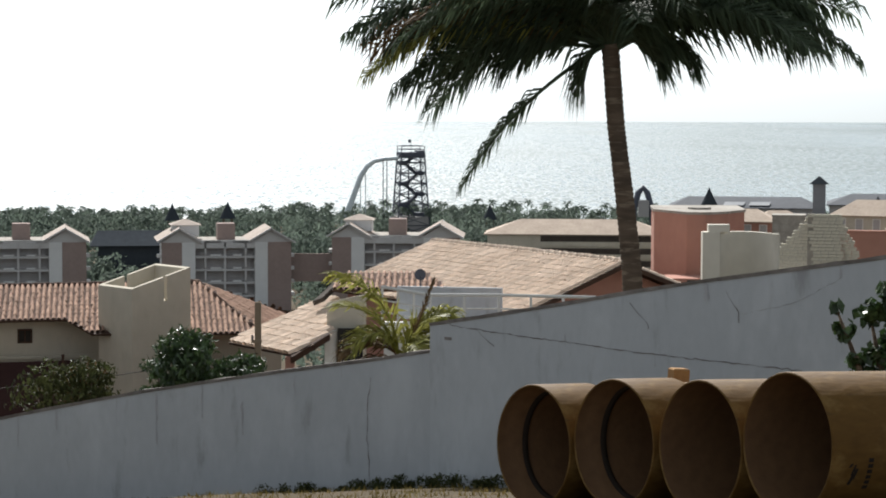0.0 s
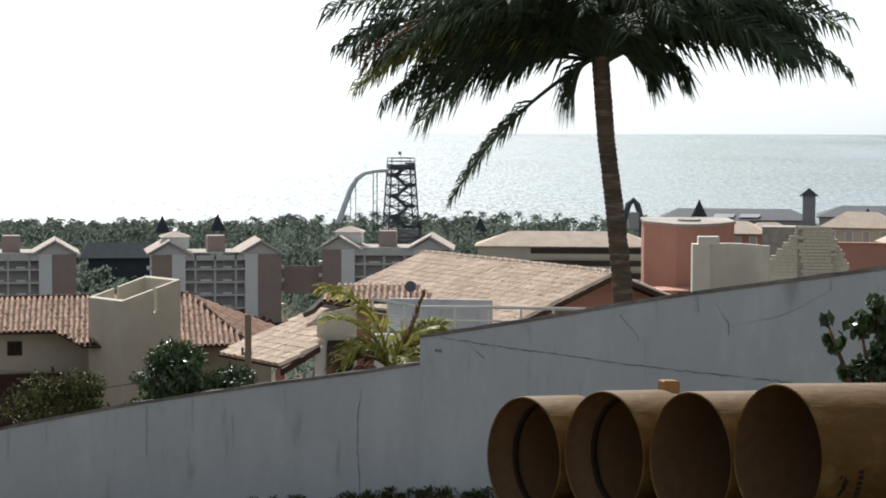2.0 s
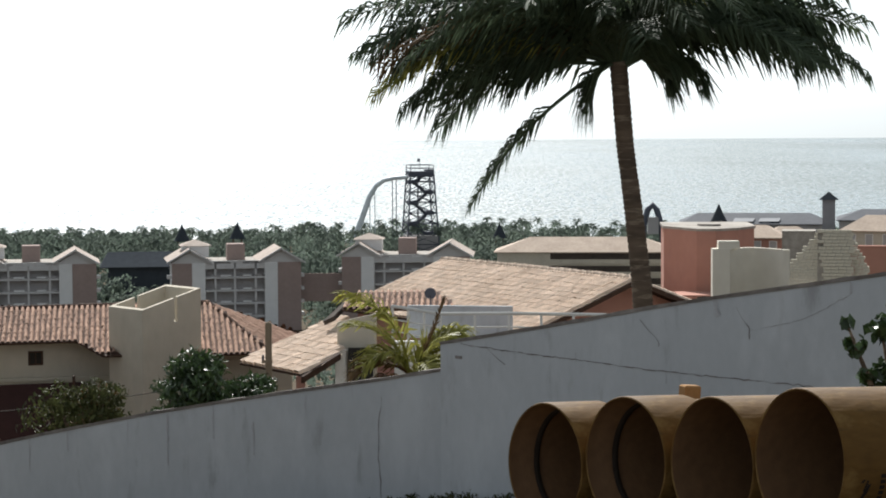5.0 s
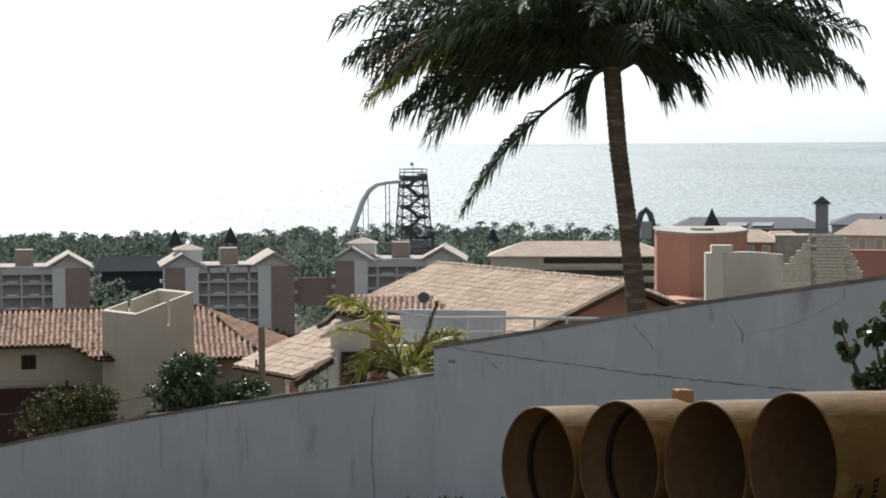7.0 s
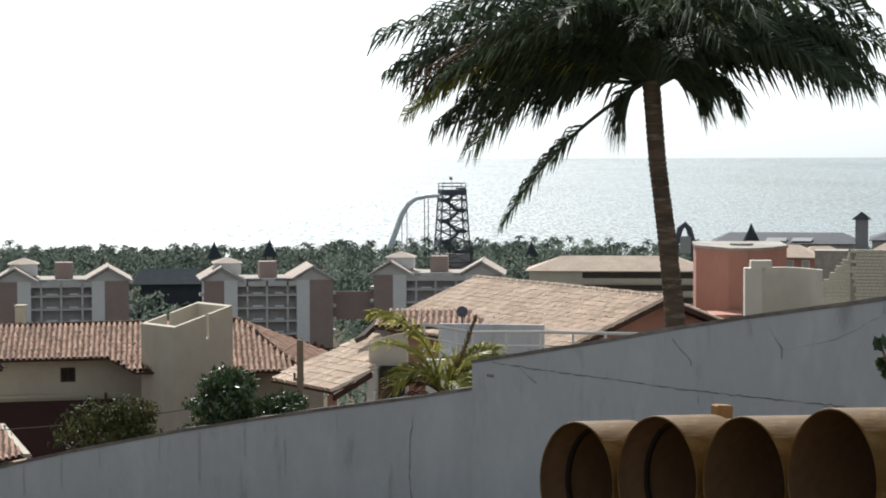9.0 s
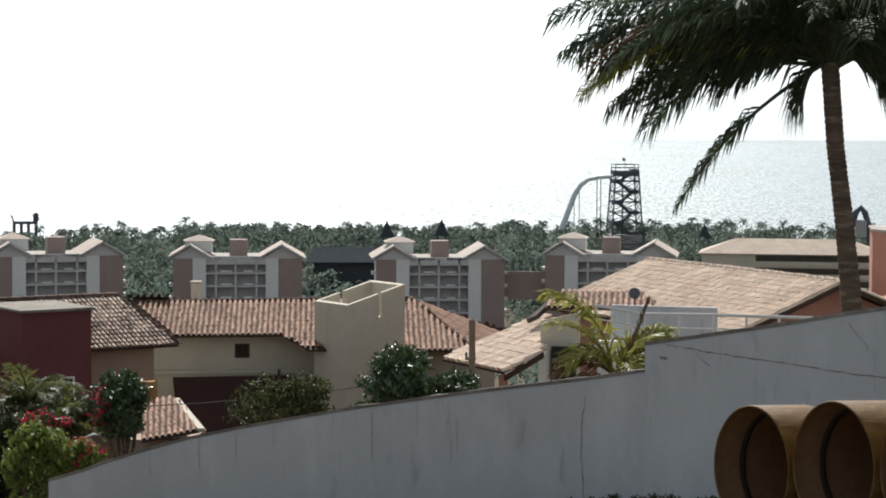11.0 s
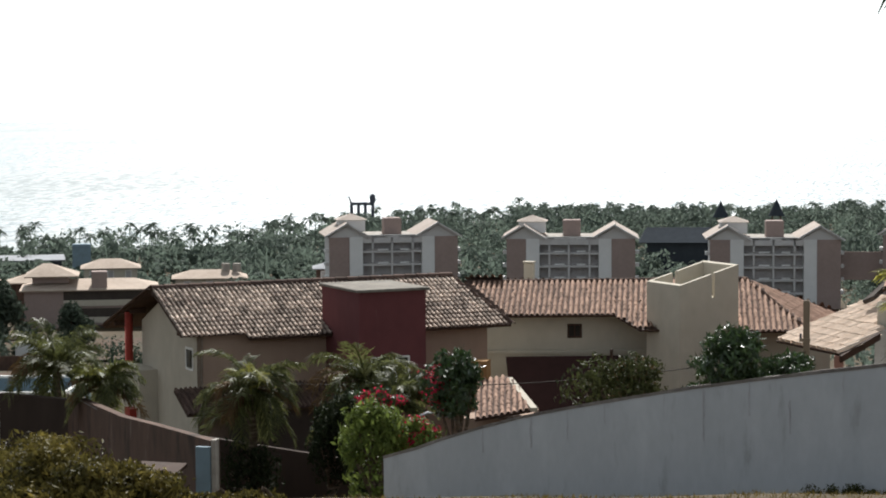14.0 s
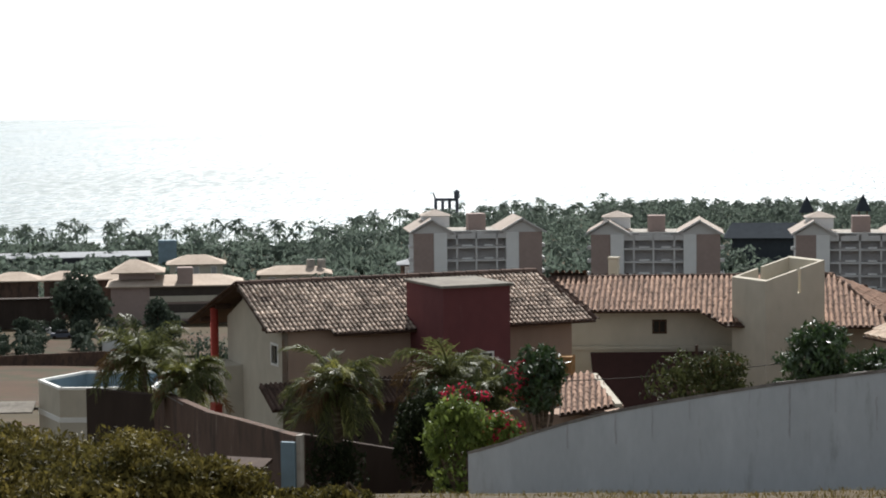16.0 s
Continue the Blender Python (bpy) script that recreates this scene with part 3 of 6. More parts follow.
# ---- house with the maroon stair block ----
def house_maroon():
    base = pose(-23.65, 64.53, 47.0, 0, 0, 38.5)
    h = thing("house", base, "two-storey cream house with weathered barrel-tile roof and maroon block", "house")
    L, W, top = 9.8, 5.6, 5.66
    rz, ez = 6.90, 5.72      # ridge and eave of the roof above the base
    # front render is darker than the gable's: its shade as colour
    part("wall", Buf().box(0, L, 0, 0.2, -1.0, top), "beige", h, "beige render front, its shade in the darker colour")
    end = panel(Buf(), 0, W, -1.0, top, 0, 0.2, [(0.40, 0.98, 4.62, 5.18)])
    end.v = [(y - 0.005, x, z) for x, y, z in end.v]
    part("end_wall", end, "cream", h, "cream render gable wall")
    g = Buf()
    g.mesh([(-0.005, 0, top), (-0.005, W, top), (-0.005, W / 2, rz - 0.12), (0.195, 0, top), (0.195, W, top), (0.195, W / 2, rz - 0.12)],
           [(0, 2, 1), (3, 4, 5), (0, 1, 4, 3), (1, 2, 5, 4), (2, 0, 3, 5)])
    part("gable", g, "cream", h, "cream render gable")
    part("back_wall", Buf().box(0.2, L, W - 0.2, W, -1.0, top), "cream", h)
    part("side_wall", Buf().box(L - 0.2, L, 0.2, W - 0.2, -1.0, top), "cream", h)
    f = Buf().box(-0.03, 0.06, 0.33, 1.05, 4.55, 4.62).box(-0.03, 0.06, 0.33, 1.05, 5.18, 5.25).box(-0.03, 0.06, 0.33, 0.40, 4.62, 5.18).box(-0.03, 0.06, 0.98, 1.05, 4.62, 5.18)
    w = part("window", f, "white", h, "small white-framed window")
    part("pane", Buf().box(0.10, 0.12, 0.39, 0.99, 4.61, 5.19), "glass", w)
    # roof: front slope with a shallow step in its eave, long back slope over the veranda
    o, ov, st, be = 0.55, 0.15, 1.5, W + 2.5
    drop = 0.4 * (rz - ez) / (W / 2 + ov)
    roof_slope(h, [(-o, -ov, ez), (st, -ov, ez), (st, -ov - 0.4, ez - drop), (L + 0.6, -ov - 0.4, ez - drop), (L, W / 2, rz), (-o, W / 2, rz)], "tile_old", 0.155, 0.29, 300, label="weathered clay tile slope", seed=3)
    roof_slope(h, [(L + 0.6, be, 5.25), (-o, be, 5.25), (-o, W / 2, rz), (L, W / 2, rz)], "tile_old", 0.155, 0.29, label="weathered clay tile slope", seed=4)
    ridge_cap(h, (-o, W / 2, rz + 0.03), (L, W / 2, rz + 0.03), "tile_old")
    ridge_cap(h, (L, W / 2, rz), (L + 0.65, -ov - 0.35, ez - drop + 0.03), "tile_old", 0.1)
    part("verge_board", Buf().slab([(-o - 0.03, be, 5.2), (-o + 0.02, be, 5.2), (-o + 0.02, W / 2, rz - 0.05), (-o - 0.03, W / 2, rz - 0.05)], 0.18), "fascia", h, "dark timber verge")
    for y in (0.3, W / 2, W - 0.4, W + 1.4):
        zz = (rz - (W / 2 - y) * (rz - ez) / (W / 2 + ov) if y < W / 2 else rz - (y - W / 2) * (rz - 5.25) / (be - W / 2)) - 0.08
        part("purlin", Buf().box(-o + 0.03, 0.0, y - 0.06, y + 0.06, zz - 0.14, zz), "fascia", h)
    # balcony with a red post under the back slope
    part("balcony", Buf().box(-0.62, -0.005, W - 1.6, W + 0.3, -1.0, 4.22, 0.02), "cream", h, "cream balcony parapet")
    part("post", Buf().tube([(-0.48, W - 0.1, 4.2), (-0.48, W - 0.1, 5.95)], 0.13, 10), "redpost", h, "round red post", True)
    part("vent_box", Buf().box(-0.85, -0.62, W - 1.3, W - 0.7, 2.5, 2.95), "redpost", h)
    # low dark veranda along the front
    roof_slope(h, [(-0.75, -1.3, 3.45), (4.2, -1.3, 3.45), (4.2, 0.0, 4.05), (-0.75, 0.0, 4.05)], "tile_dark", 0.155, 0.29, name="canopy", label="dark brown tile canopy", seed=5)
    # wall darkened by colour for the shadow below the canopy
    part("veranda_wall", Buf().box(0.7, 4.2, -1.05, -0.85, -1.0, 3.5), "dark_wall", h, "veranda wall with its shade in the dark colour")
    # maroon block in front
    bx, by = 4.22, -2.7
    blk = part("stair_block", panel(Buf(), bx, bx + 2.2, -1.0, 7.02, by, by + 0.2, [(bx + 1.22, bx + 1.6, 3.75, 5.0), (bx + 0.4, bx + 0.75, 3.75, 5.0)]), "maroon", h, "maroon render stair block")
    part("stair_block_side", Buf().box(bx, bx + 0.2, by + 0.2, 0.0, -1.0, 7.02), "maroon", h)
    part("stair_block_side", Buf().box(bx + 2.0, bx + 2.2, by + 0.2, 0.0, -1.0, 7.02), "maroon", h)
    part("stair_block_top", Buf().box(bx, bx + 2.2, 0.0, 0.3, 5.5, 7.02), "maroon", h)
    part("roof_slab", Buf().box(bx - 0.1, bx + 2.3, by - 0.12, 0.3, 7.02, 7.10, 0.02), "slab", blk, "weathered concrete slab")
    window_parts(h, bx + 1.18, bx + 1.64, 3.7, 5.04, by - 0.04, 0.1, "white", 0)
    window_parts(h, bx + 0.36, bx + 0.79, 3.7, 5.04, by - 0.04, 0.1, "white", 0)


house_maroon()


def relative(base, pts):
    """World points made local to a base point."""
    return [(x - base[0], y - base[1], z - base[2]) for x, y, z in pts]


# ---- cream house with the water-tank box ----
def house_tank():
    b = (-12.0, 77.0, 46.0)
    h = thing("house", pose(*b), "cream house with red barrel-tile roof and tall tank box", "house")
    fr = [(-16.36, 75.24, 52.36), (-12.69, 75.75, 52.40), (-11.65, 74.75, 51.90), (-6.1, 75.3, 51.96), (-8.6, 79.2, 53.36), (-18.36, 77.86, 53.22)]
    roof_slope(h, relative(b, fr), "tile_red", 0.185, 0.36, 0, label="red clay tile slope", seed=6)
    roof_slope(h, relative(b, [(-6.1, 75.3, 51.96), (-5.6, 82.0, 51.9), (-8.6, 79.2, 53.36)]), "tile_red", 0.185, 0.36, seed=7)
    roof_slope(h, relative(b, [(-5.6, 82.5, 52.0), (-19.0, 81.5, 52.0), (-18.36, 77.86, 53.22), (-8.6, 79.2, 53.36)]), "tile_red", 0.25, 0.4, seed=8)
    ridge_cap(h, *relative(b, [(-18.36, 77.86, 53.25), (-8.6, 79.2, 53.39)]), "tile_red")
    ridge_cap(h, *relative(b, [(-8.6, 79.2, 53.38), (-6.1, 75.3, 52.0)]), "tile_red", 0.1)
    ridge_cap(h, *relative(b, [(-18.36, 77.86, 53.25), (-16.36, 75.24, 52.38)]), "tile_red", 0.1)
    rz = 13
    w = panel(Buf(), -5.6, 0.1, 3.0, 6.45, 0, 0.2, [(-2.68, -2.22, 5.55, 6.0)])
    part("wall", turned(w, rz, 0.2, -0.1, 0), "cream", h, "cream render wall")
    window_parts(h, -2.70, -2.20, 5.53, 6.02, -0.03, 0.12, "fascia", 1, rz, (0.2, -0.1, 0), 0.06)
    part("ledge", turned(Buf().box(-5.7, 0.1, -0.12, 0, 5.0, 5.12), rz, 0.2, -0.1, 0), "cream", h)
    part("lower_wall", turned(Buf().box(-5.6, 0.1, -0.06, 0.2, -2, 3.0), rz, 0.2, -0.1, 0), "cream", h)
    part("wing_wall", turned(Buf().box(0.1, 6.2, -0.9, 3.5, -2, 5.85), rz, 0.2, -0.1, 0), "cream", h, "cream render wing")
    part("rear_wall", turned(Buf().box(-5.6, 0.1, 0.2, 4.5, -2, 5.9), rz, 0.2, -0.1, 0), "cream", h)
    # tank box: hollow, stepped parapets
    rx = 40
    put = lambda q: turned(q, rx, 1.81, -3.2, 0)
    crest = lambda x: 7.60 + 0.27 * x      # the parapets climb towards the far corner

    def fin(x0, x1, y0, y1, lo):
        q = Buf()
        q.mesh([(x0, y0, lo), (x1, y0, lo), (x1, y1, lo), (x0, y1, lo), (x0, y0, crest(x0)), (x1, y0, crest(x1)), (x1, y1, crest(x1)), (x0, y1, crest(x0))],
               [(3, 2, 1, 0), (4, 5, 6, 7), (0, 1, 5, 4), (1, 2, 6, 5), (2, 3, 7, 6), (3, 0, 4, 7)])
        return q

    box = part("tank_box", put(Buf().box(0, 2.29, 0, 2.1, -3.5, 7.15)), "cream", h, "tall open-topped cream tank box")
    for x0, x1, y0, y1 in ((0.0, 1.24, 0.0, 0.14), (1.36, 2.29, 0.0, 0.14), (0.0, 0.95, 1.96, 2.1), (1.12, 2.29, 1.96, 2.1), (0.0, 0.14, 0.14, 1.96), (2.15, 2.29, 0.14, 1.96)):
        part("parapet", put(fin(x0, x1, y0, y1, 7.15)), "cream", box)
    # maroon lean-to roof, pitched steep and coloured dark for the house's shade, and porch
    lr = Buf().slab(relative(b, [(-14.7, 69.6, 47.1), (-10.4, 70.6, 47.1), (-12.3, 75.6, 51.05), (-16.3, 74.9, 51.0)]), 0.08)
    part("lean_to", lr, "lean", h, "dull maroon lean-to roof darkened for shade")
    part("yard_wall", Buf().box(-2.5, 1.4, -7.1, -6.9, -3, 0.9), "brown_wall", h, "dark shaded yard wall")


house_tank()


# ---- house with the broad buff roof ----
def house_buff():
    b = (0.0, 70.0, 46.0)
    h = thing("house", pose(*b), "large house with broad sunlit buff barrel-tile roofs", "house")
    # a broad gabled roof whose ridge runs obliquely; d along the ridge, n down the near slope
    R1, R2 = Vector((-0.37, 80.0, 54.78)), Vector((5.69, 70.77, 54.74))
    d = (R2 - R1).normalized()
    n = Vector((d.y, -d.x, 0)).normalized()
    n = n if n.y < 0 else -n
    fall = lambda w: n * w + Vector((0, 0, -0.36 * abs(w)))
    rel = lambda *p: relative(b, [tuple(q) for q in p])
    roof_slope(h, rel(R1 + fall(4.2), R2 + fall(4.2), R2, R1), "tile_buff", 0.175, 0.33, 0, label="sunlit buff clay tile slope", seed=11)
    far = lambda w: n * -w + Vector((0, 0, -0.36 * w))
    roof_slope(h, rel(R2 + far(2.7), R1 + far(2.7), R1, R2), "tile_buff", 0.2, 0.36, seed=13)
    ridge_cap(h, *rel(R1 + Vector((0, 0, 0.03)), R2 + Vector((0, 0, 0.03))), "tile_buff")
    part("verge", Buf().slab(rel(R2 + d * 0.04 + fall(4.2), R2 + d * 0.10 + fall(4.2), R2 + d * 0.10, R2 + d * 0.04), 0.14), "fascia", h, "dark verge board")
    part("verge", Buf().slab(rel(R2 + d * 0.04, R2 + d * 0.10, R2 + d * 0.10 + far(2.7), R2 + d * 0.04 + far(2.7)), 0.14), "fascia", h, "dark verge board")
    lo = Vector((0, 0, -8))
    g0, g1, g2 = R2 - d * 0.7 + fall(3.8), R2 - d * 0.7 + Vector((0, 0, -0.1)), R2 - d * 0.7 + far(2.4)
    k0, k1, k2 = R1 + d * 0.5 + fall(3.8), R1 + d * 0.5 + Vector((0, 0, -0.1)), R1 + d * 0.5 + far(2.4)
    sink = Vector((0, 0, -0.12))
    wv = rel(g0 + lo, g2 + lo, g2 + sink, g1, g0 + sink, k0 + lo, k2 + lo, k2 + sink, k1, k0 + sink)
    wb = Buf()
    wb.mesh(wv, [(0, 1, 2, 3, 4), (9, 8, 7, 6, 5), (0, 4, 9, 5), (1, 6, 7, 2)])
    part("wall", wb, "salmon", h, "brown-pink render wall and gable")
    arch = [(math.cos(a * math.pi / 8) * 0.42, math.sin(a * math.pi / 8) * 0.36) for a in range(9)]
    c0 = R2 - d * 0.68 + n * 1.3 + Vector((0, 0, -1.75))
    ab = Buf()
    ab.poly(rel(*[c0 + n * x + Vector((0, 0, z)) for x, z in arch]))
    # flat dark panel in place of the darkness inside the arch
    part("arched_opening", ab, "glass", h, "dark panel for the unlit arched gable opening")
    # smaller red roof with its dark verge
    roof_slope(h, relative(b, [(-3.45, 70.0, 53.93), (0.1, 70.0, 53.95), (-0.57, 72.0, 54.27), (-3.15, 72.0, 54.26)]), "tile_red", 0.185, 0.36, label="red clay tile slope", seed=14)
    part("verge", Buf().slab(relative(b, [(-4.05, 69.85, 53.57), (-3.72, 69.8, 53.72), (-3.08, 71.9, 54.28), (-3.22, 71.95, 54.26)]), 0.14), "thatch", h, "dark timber verge")
    # porch roof and its piers
    roof_slope(h, relative(b, [(-6.64, 69.68, 52.31), (-4.44, 65.85, 52.37), (-3.47, 66.91, 52.95), (-3.45, 71.9, 53.45)]), "tile_buff", 0.2, 0.38, label="low porch roof of buff tiles", seed=15)
    part("porch_fascia", Buf().slab(relative(b, [(-4.46, 65.80, 52.34), (-3.40, 66.85, 52.92), (-3.40, 66.9, 52.72), (-4.46, 65.86, 52.14)]), 0.08), "fascia", h)
    part("pier", Buf().box(-4.62, -4.36, -4.1, -3.84, -2, 6.3), "salmon", h, "pale square porch pier")
    w = Buf()
    w.mesh(relative(b, [(-3.50, 67.9, 45), (-2.35, 67.6, 45), (-2.35, 67.6, 54.0), (-3.50, 67.9, 53.72), (-3.45, 68.1, 45), (-2.30, 67.8, 45), (-2.30, 67.8, 54.0), (-3.45, 68.1, 53.72)]),
           [(0, 1, 2, 3), (7, 6, 5, 4), (0, 3, 7, 4), (3, 2, 6, 7), (2, 1, 5, 6)])
    part("gable_wall", w, "cream", h, "cream gable wall")
    part("pilaster", Buf().box(-3.55, -3.2, -2.5, -2.15, -1, 6.9), "white", h, "white pilaster")
    # solid dark panel, the unlit inside of the doorway as colour
    part("doorway", Buf().box(-3.15, -2.4, -2.62, -2.5, 5.6, 7.0), "glass", h, "dark panel for the unlit doorway")
    part("terrace", Buf().box(-0.2, 4.6, -7.6, -2.65, -2, 7.35), "beige", h, "beige terrace")
    part("stair_wall", Buf().box(-1.7, -0.25, -5.2, -5.0, -2, 7.45), "white", h, "white stair wall")
    part("terrace_screen", turned(Buf().box(-1.55, 1.55, -0.06, 0.06, 0, 0.95), -10, 0.2, -4.4, 7.45), "limewash", h, "grey terrace parapet")


house_buff()


# ---- the four apartment blocks ----
def apartment_block():
    b = thing("apartment_building", pose(0, 0, 0), "beige and brick apartment block with open loggias and gabled roofs", "apartment block", "row of apartment blocks")
    W, D, E, st = 28.2, 16.0, 14.6, 2.85
    x0 = -W / 2
    part("core", Buf().box(x0 + 0.3, -x0 - 0.3, 2.6, D, -6, E), "grey_wall", b, "plain render body")
    for a, c, m, n_ in ((0.0, 4.3, "apt_brick", "brick_panel"), (4.3, 7.2, "apt_white", "pier"), (20.2, 23.0, "apt_white", "pier"), (23.0, 28.2, "apt_brick", "brick_panel")):
        part(n_, Buf().box(x0 + a + (0.004 if a else 0), x0 + c, 0.25 if m == "apt_brick" else 0.0, 2.6, -6, E), m, b)
    # back of the loggias is a darker grey, with the recess shade in it
    part("recessed_wall", Buf().box(x0 + 7.2, x0 + 20.2, 2.2, 2.6, -6, E), "apt_dark", b, "wall and doors behind the balconies, shade in their grey")
    for k in range(-2, 5):
        z = k * st + 2.6
        part("slab", Buf().box(x0 + 7.2, x0 + 20.2, 0.15, 2.2, z, z + 0.38), "grey_wall", b)
        for c in (8.2, 10.5, 15.4, 17.3):
            if k >= 0:
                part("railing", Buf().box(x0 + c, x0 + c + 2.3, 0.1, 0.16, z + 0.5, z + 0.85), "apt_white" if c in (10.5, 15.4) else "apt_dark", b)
    for c in (9.2, 13.45, 18.0):
        part("column", Buf().box(x0 + c, x0 + c + 0.4, 0.1, 0.5, -6, E), "grey_wall", b)
    part("parapet", Buf().box(x0 + 7.2, x0 + 20.2, 0.1, 0.4, E - 1.3, E + 0.5), "grey_wall", b)
    part("flat_roof", Buf().box(x0 + 7.2, x0 + 20.2, 0.4, D - 0.5, E, E + 0.3), "concrete", b)
    # gables, roofs
    for a, c in ((-0.9, 9.0), (19.0, 29.0)):
        m_, e = (a + c) / 2, E + 0.15
        pk = E + 2.9
        g = Buf()
        vs = [(x0 + a + 0.5, 0.3, E), (x0 + c - 0.5, 0.3, E), (x0 + m_, 0.3, pk - 0.2), (x0 + a + 0.5, D, E), (x0 + c - 0.5, D, E), (x0 + m_, D, pk - 0.2)]
        g.mesh(vs, [(0, 1, 2), (5, 4, 3), (0, 3, 4, 1), (1, 4, 5, 2), (2, 5, 3, 0)])
        part("gable", g, "grey_wall", b)
        part("roof", Buf().slab([(x0 + a, -0.5, e - 0.1), (x0 + m_, -0.5, pk), (x0 + m_, D + 0.3, pk), (x0 + a, D + 0.3, e - 0.1)][::-1], 0.3), "apt_roof", b, "faded tile slope")
        part("roof", Buf().slab([(x0 + c, -0.5, e - 0.1), (x0 + c, D + 0.3, e - 0.1), (x0 + m_, D + 0.3, pk), (x0 + m_, -0.5, pk)], 0.3), "apt_roof", b, "faded tile slope")
        part("barge", Buf().slab([(x0 + a - 0.1, -0.75, e - 0.1), (x0 + m_, -0.75, pk + 0.1), (x0 + m_, -0.5, pk + 0.1), (x0 + a - 0.1, -0.5, e - 0.1)][::-1], 0.35), "grey_wall", b)
        part("barge", Buf().slab([(x0 + c + 0.1, -0.75, e - 0.1), (x0 + c + 0.1, -0.5, e - 0.1), (x0 + m_, -0.5, pk + 0.1), (x0 + m_, -0.75, pk + 0.1)], 0.35), "grey_wall", b)
    tower = Buf().box(x0 + 2.6, x0 + 8.4, 6, 12, E + 1.0, E + 3.5)
    part("lantern", tower, "apt_white", b)
    lr = Buf()
    lr.mesh([(x0 + 2.1, 5.5, E + 3.5), (x0 + 8.9, 5.5, E + 3.5), (x0 + 8.9, 12.5, E + 3.5), (x0 + 2.1, 12.5, E + 3.5), (x0 + 5.5, 9, E + 4.8)], [(0, 1, 4), (1, 2, 4), (2, 3, 4), (3, 0, 4), (3, 2, 1, 0)])
    part("lantern_roof", lr, "apt_roof", b)
    part("tank_house", Buf().box(x0 + 12.3, x0 + 16.2, 4, 8, E + 0.3, E + 3.9, 0.1), "apt_brick", b)
    # side balconies
    for k in range(4):
        part("side_balcony", Buf().box(-x0, -x0 + 0.9, 2.4, 5.4, k * st + 2.6, k * st + 3.3), "apt_white", b)
        part("side_balcony", Buf().box(x0 - 0.9, x0, 2.4, 5.4, k * st + 2.6, k * st + 3.3), "apt_white", b)
    return b


block = apartment_block()
BLOCKS = [(15.10, 493, 14.0), (10.62, 495, 13.2), (5.47, 495, 13.0), (1.20, 495, 14.0)]
x, y = polar(BLOCKS[0][0], BLOCKS[0][1])
block.matrix_world = pose(x, y, BLOCKS[0][2], 0, 0, 22)
for az, d, z in BLOCKS[1:]:
    x, y = polar(az, d)
    copy_thing(block, pose(x, y, z, 0, 0, 10 if az > 4 else -2))


# ---- slide tower on the shore ----
def slide_tower():
    x, y = polar(0.82, 900)
    t = thing("slide_tower", pose(x, y, 4.0, 0, 0, 12), "tall dark steel lattice slide tower with stair flights", "tower")
    H = 33.0
    half = lambda z: 6.6 - (6.6 - 4.6) * z / H
    cs = ((-1, -1), (1, -1), (1, 1), (-1, 1))
    for sx, sy in cs:
        part("leg", Buf().tube([(sx * half(0), sy * half(0), 0), (sx * half(H), sy * half(H), H)], 0.32, 6), "steel", t)
    lev = [H * k / 8 for k in range(9)]
    for k, z in enumerate(lev):
        w = half(z)
        if k:
            part("deck", Buf().box(-w, w, -w, w, z - 2.2, z) if k == 8 else Buf().box(-w, w, -w, -w * 0.8, z - 0.25, z), "steel", t)
        if k < 8:
            z2, w2 = lev[k + 1], half(lev[k + 1])
            for i in range(4):
                (ax, ay), (bx, by) = cs[i], cs[(i + 1) % 4]
                part("brace", Buf().tube([(ax * w, ay * w, z), (bx * w2, by * w2, z2)], 0.16, 5).tube([(bx * w, by * w, z), (ax * w2, ay * w2, z2)], 0.16, 5).tube([(ax * w, ay * w, z), (bx * w, by * w, z)], 0.16, 5), "steel", t)
            s = 1 if k % 2 else -1
            part("stair_flight", Buf().slab([(-s * 2.4, -1.6, z), (s * 2.4, -1.6, z2), (s * 2.4, 1.6, z2), (-s * 2.4, 1.6, z)][::s], 0.9), "steel", t)
            part("landing", Buf().box(min(s * 2.0, s * 5.0), max(s * 2.0, s * 5.0), -2.6, 2.6, z2 - 0.9, z2 + 0.7), "steel", t)
            part("mast", Buf().tube([(-0.9, 0.0, z), (-0.9, 0.0, z2)], 0.3, 6), "steel", t)
    part("base_house", Buf().box(-6.4, 6.4, -6.3, 6.3, -2, 7.5), "apt_dark", t)
    rail = Buf()
    w = half(H)
    for sx, sy in cs:
        rail.tube([(sx * w, sy * w, H), (sx * w, sy * w, H + 2.6)], 0.18, 5)
    for zz in (1.2, 2.5):
        for i in range(4):
            rail.tube([(cs[i][0] * w, cs[i][1] * w, H + zz), (cs[(i + 1) % 4][0] * w, cs[(i + 1) % 4][1] * w, H + zz)], 0.15, 5)
    part("top_railing", rail, "steel", t)
    part("flag", Buf().tube([(0, 0, H), (0, 0, H + 5)], 0.12, 5).box(-1.1, 0, -0.05, 0.05, H + 3.8, H + 5), "steel", t)
    s = thing("water_slide", pose(x, y, 4.0), "pale blue curved speed slide on thin pylons", "slide")
    px = [(-5, 30.6), (-10, 30.4), (-14.5, 29.4), (-17.5, 27.2), (-20, 23.2), (-23, 15), (-26, 7), (-28.5, 1.5)]
    part("chute", Buf().tube([(a, -1.5, c) for a, c in px], [0.8, 0.8, 0.9, 1.0, 1.1, 1.15, 1.2, 1.2], 8), "slide", s, "pale blue chute", True)
    for a, c in ((-9.5, 29.8), (-11, 29.8), (-18, 25.6), (-20, 22.6)):
        part("pylon", Buf().tube([(a, -1.5, -2), (a, -1.5, c)], 0.22, 6), "steel" if a > -12 else "slide", s)


slide_tower()


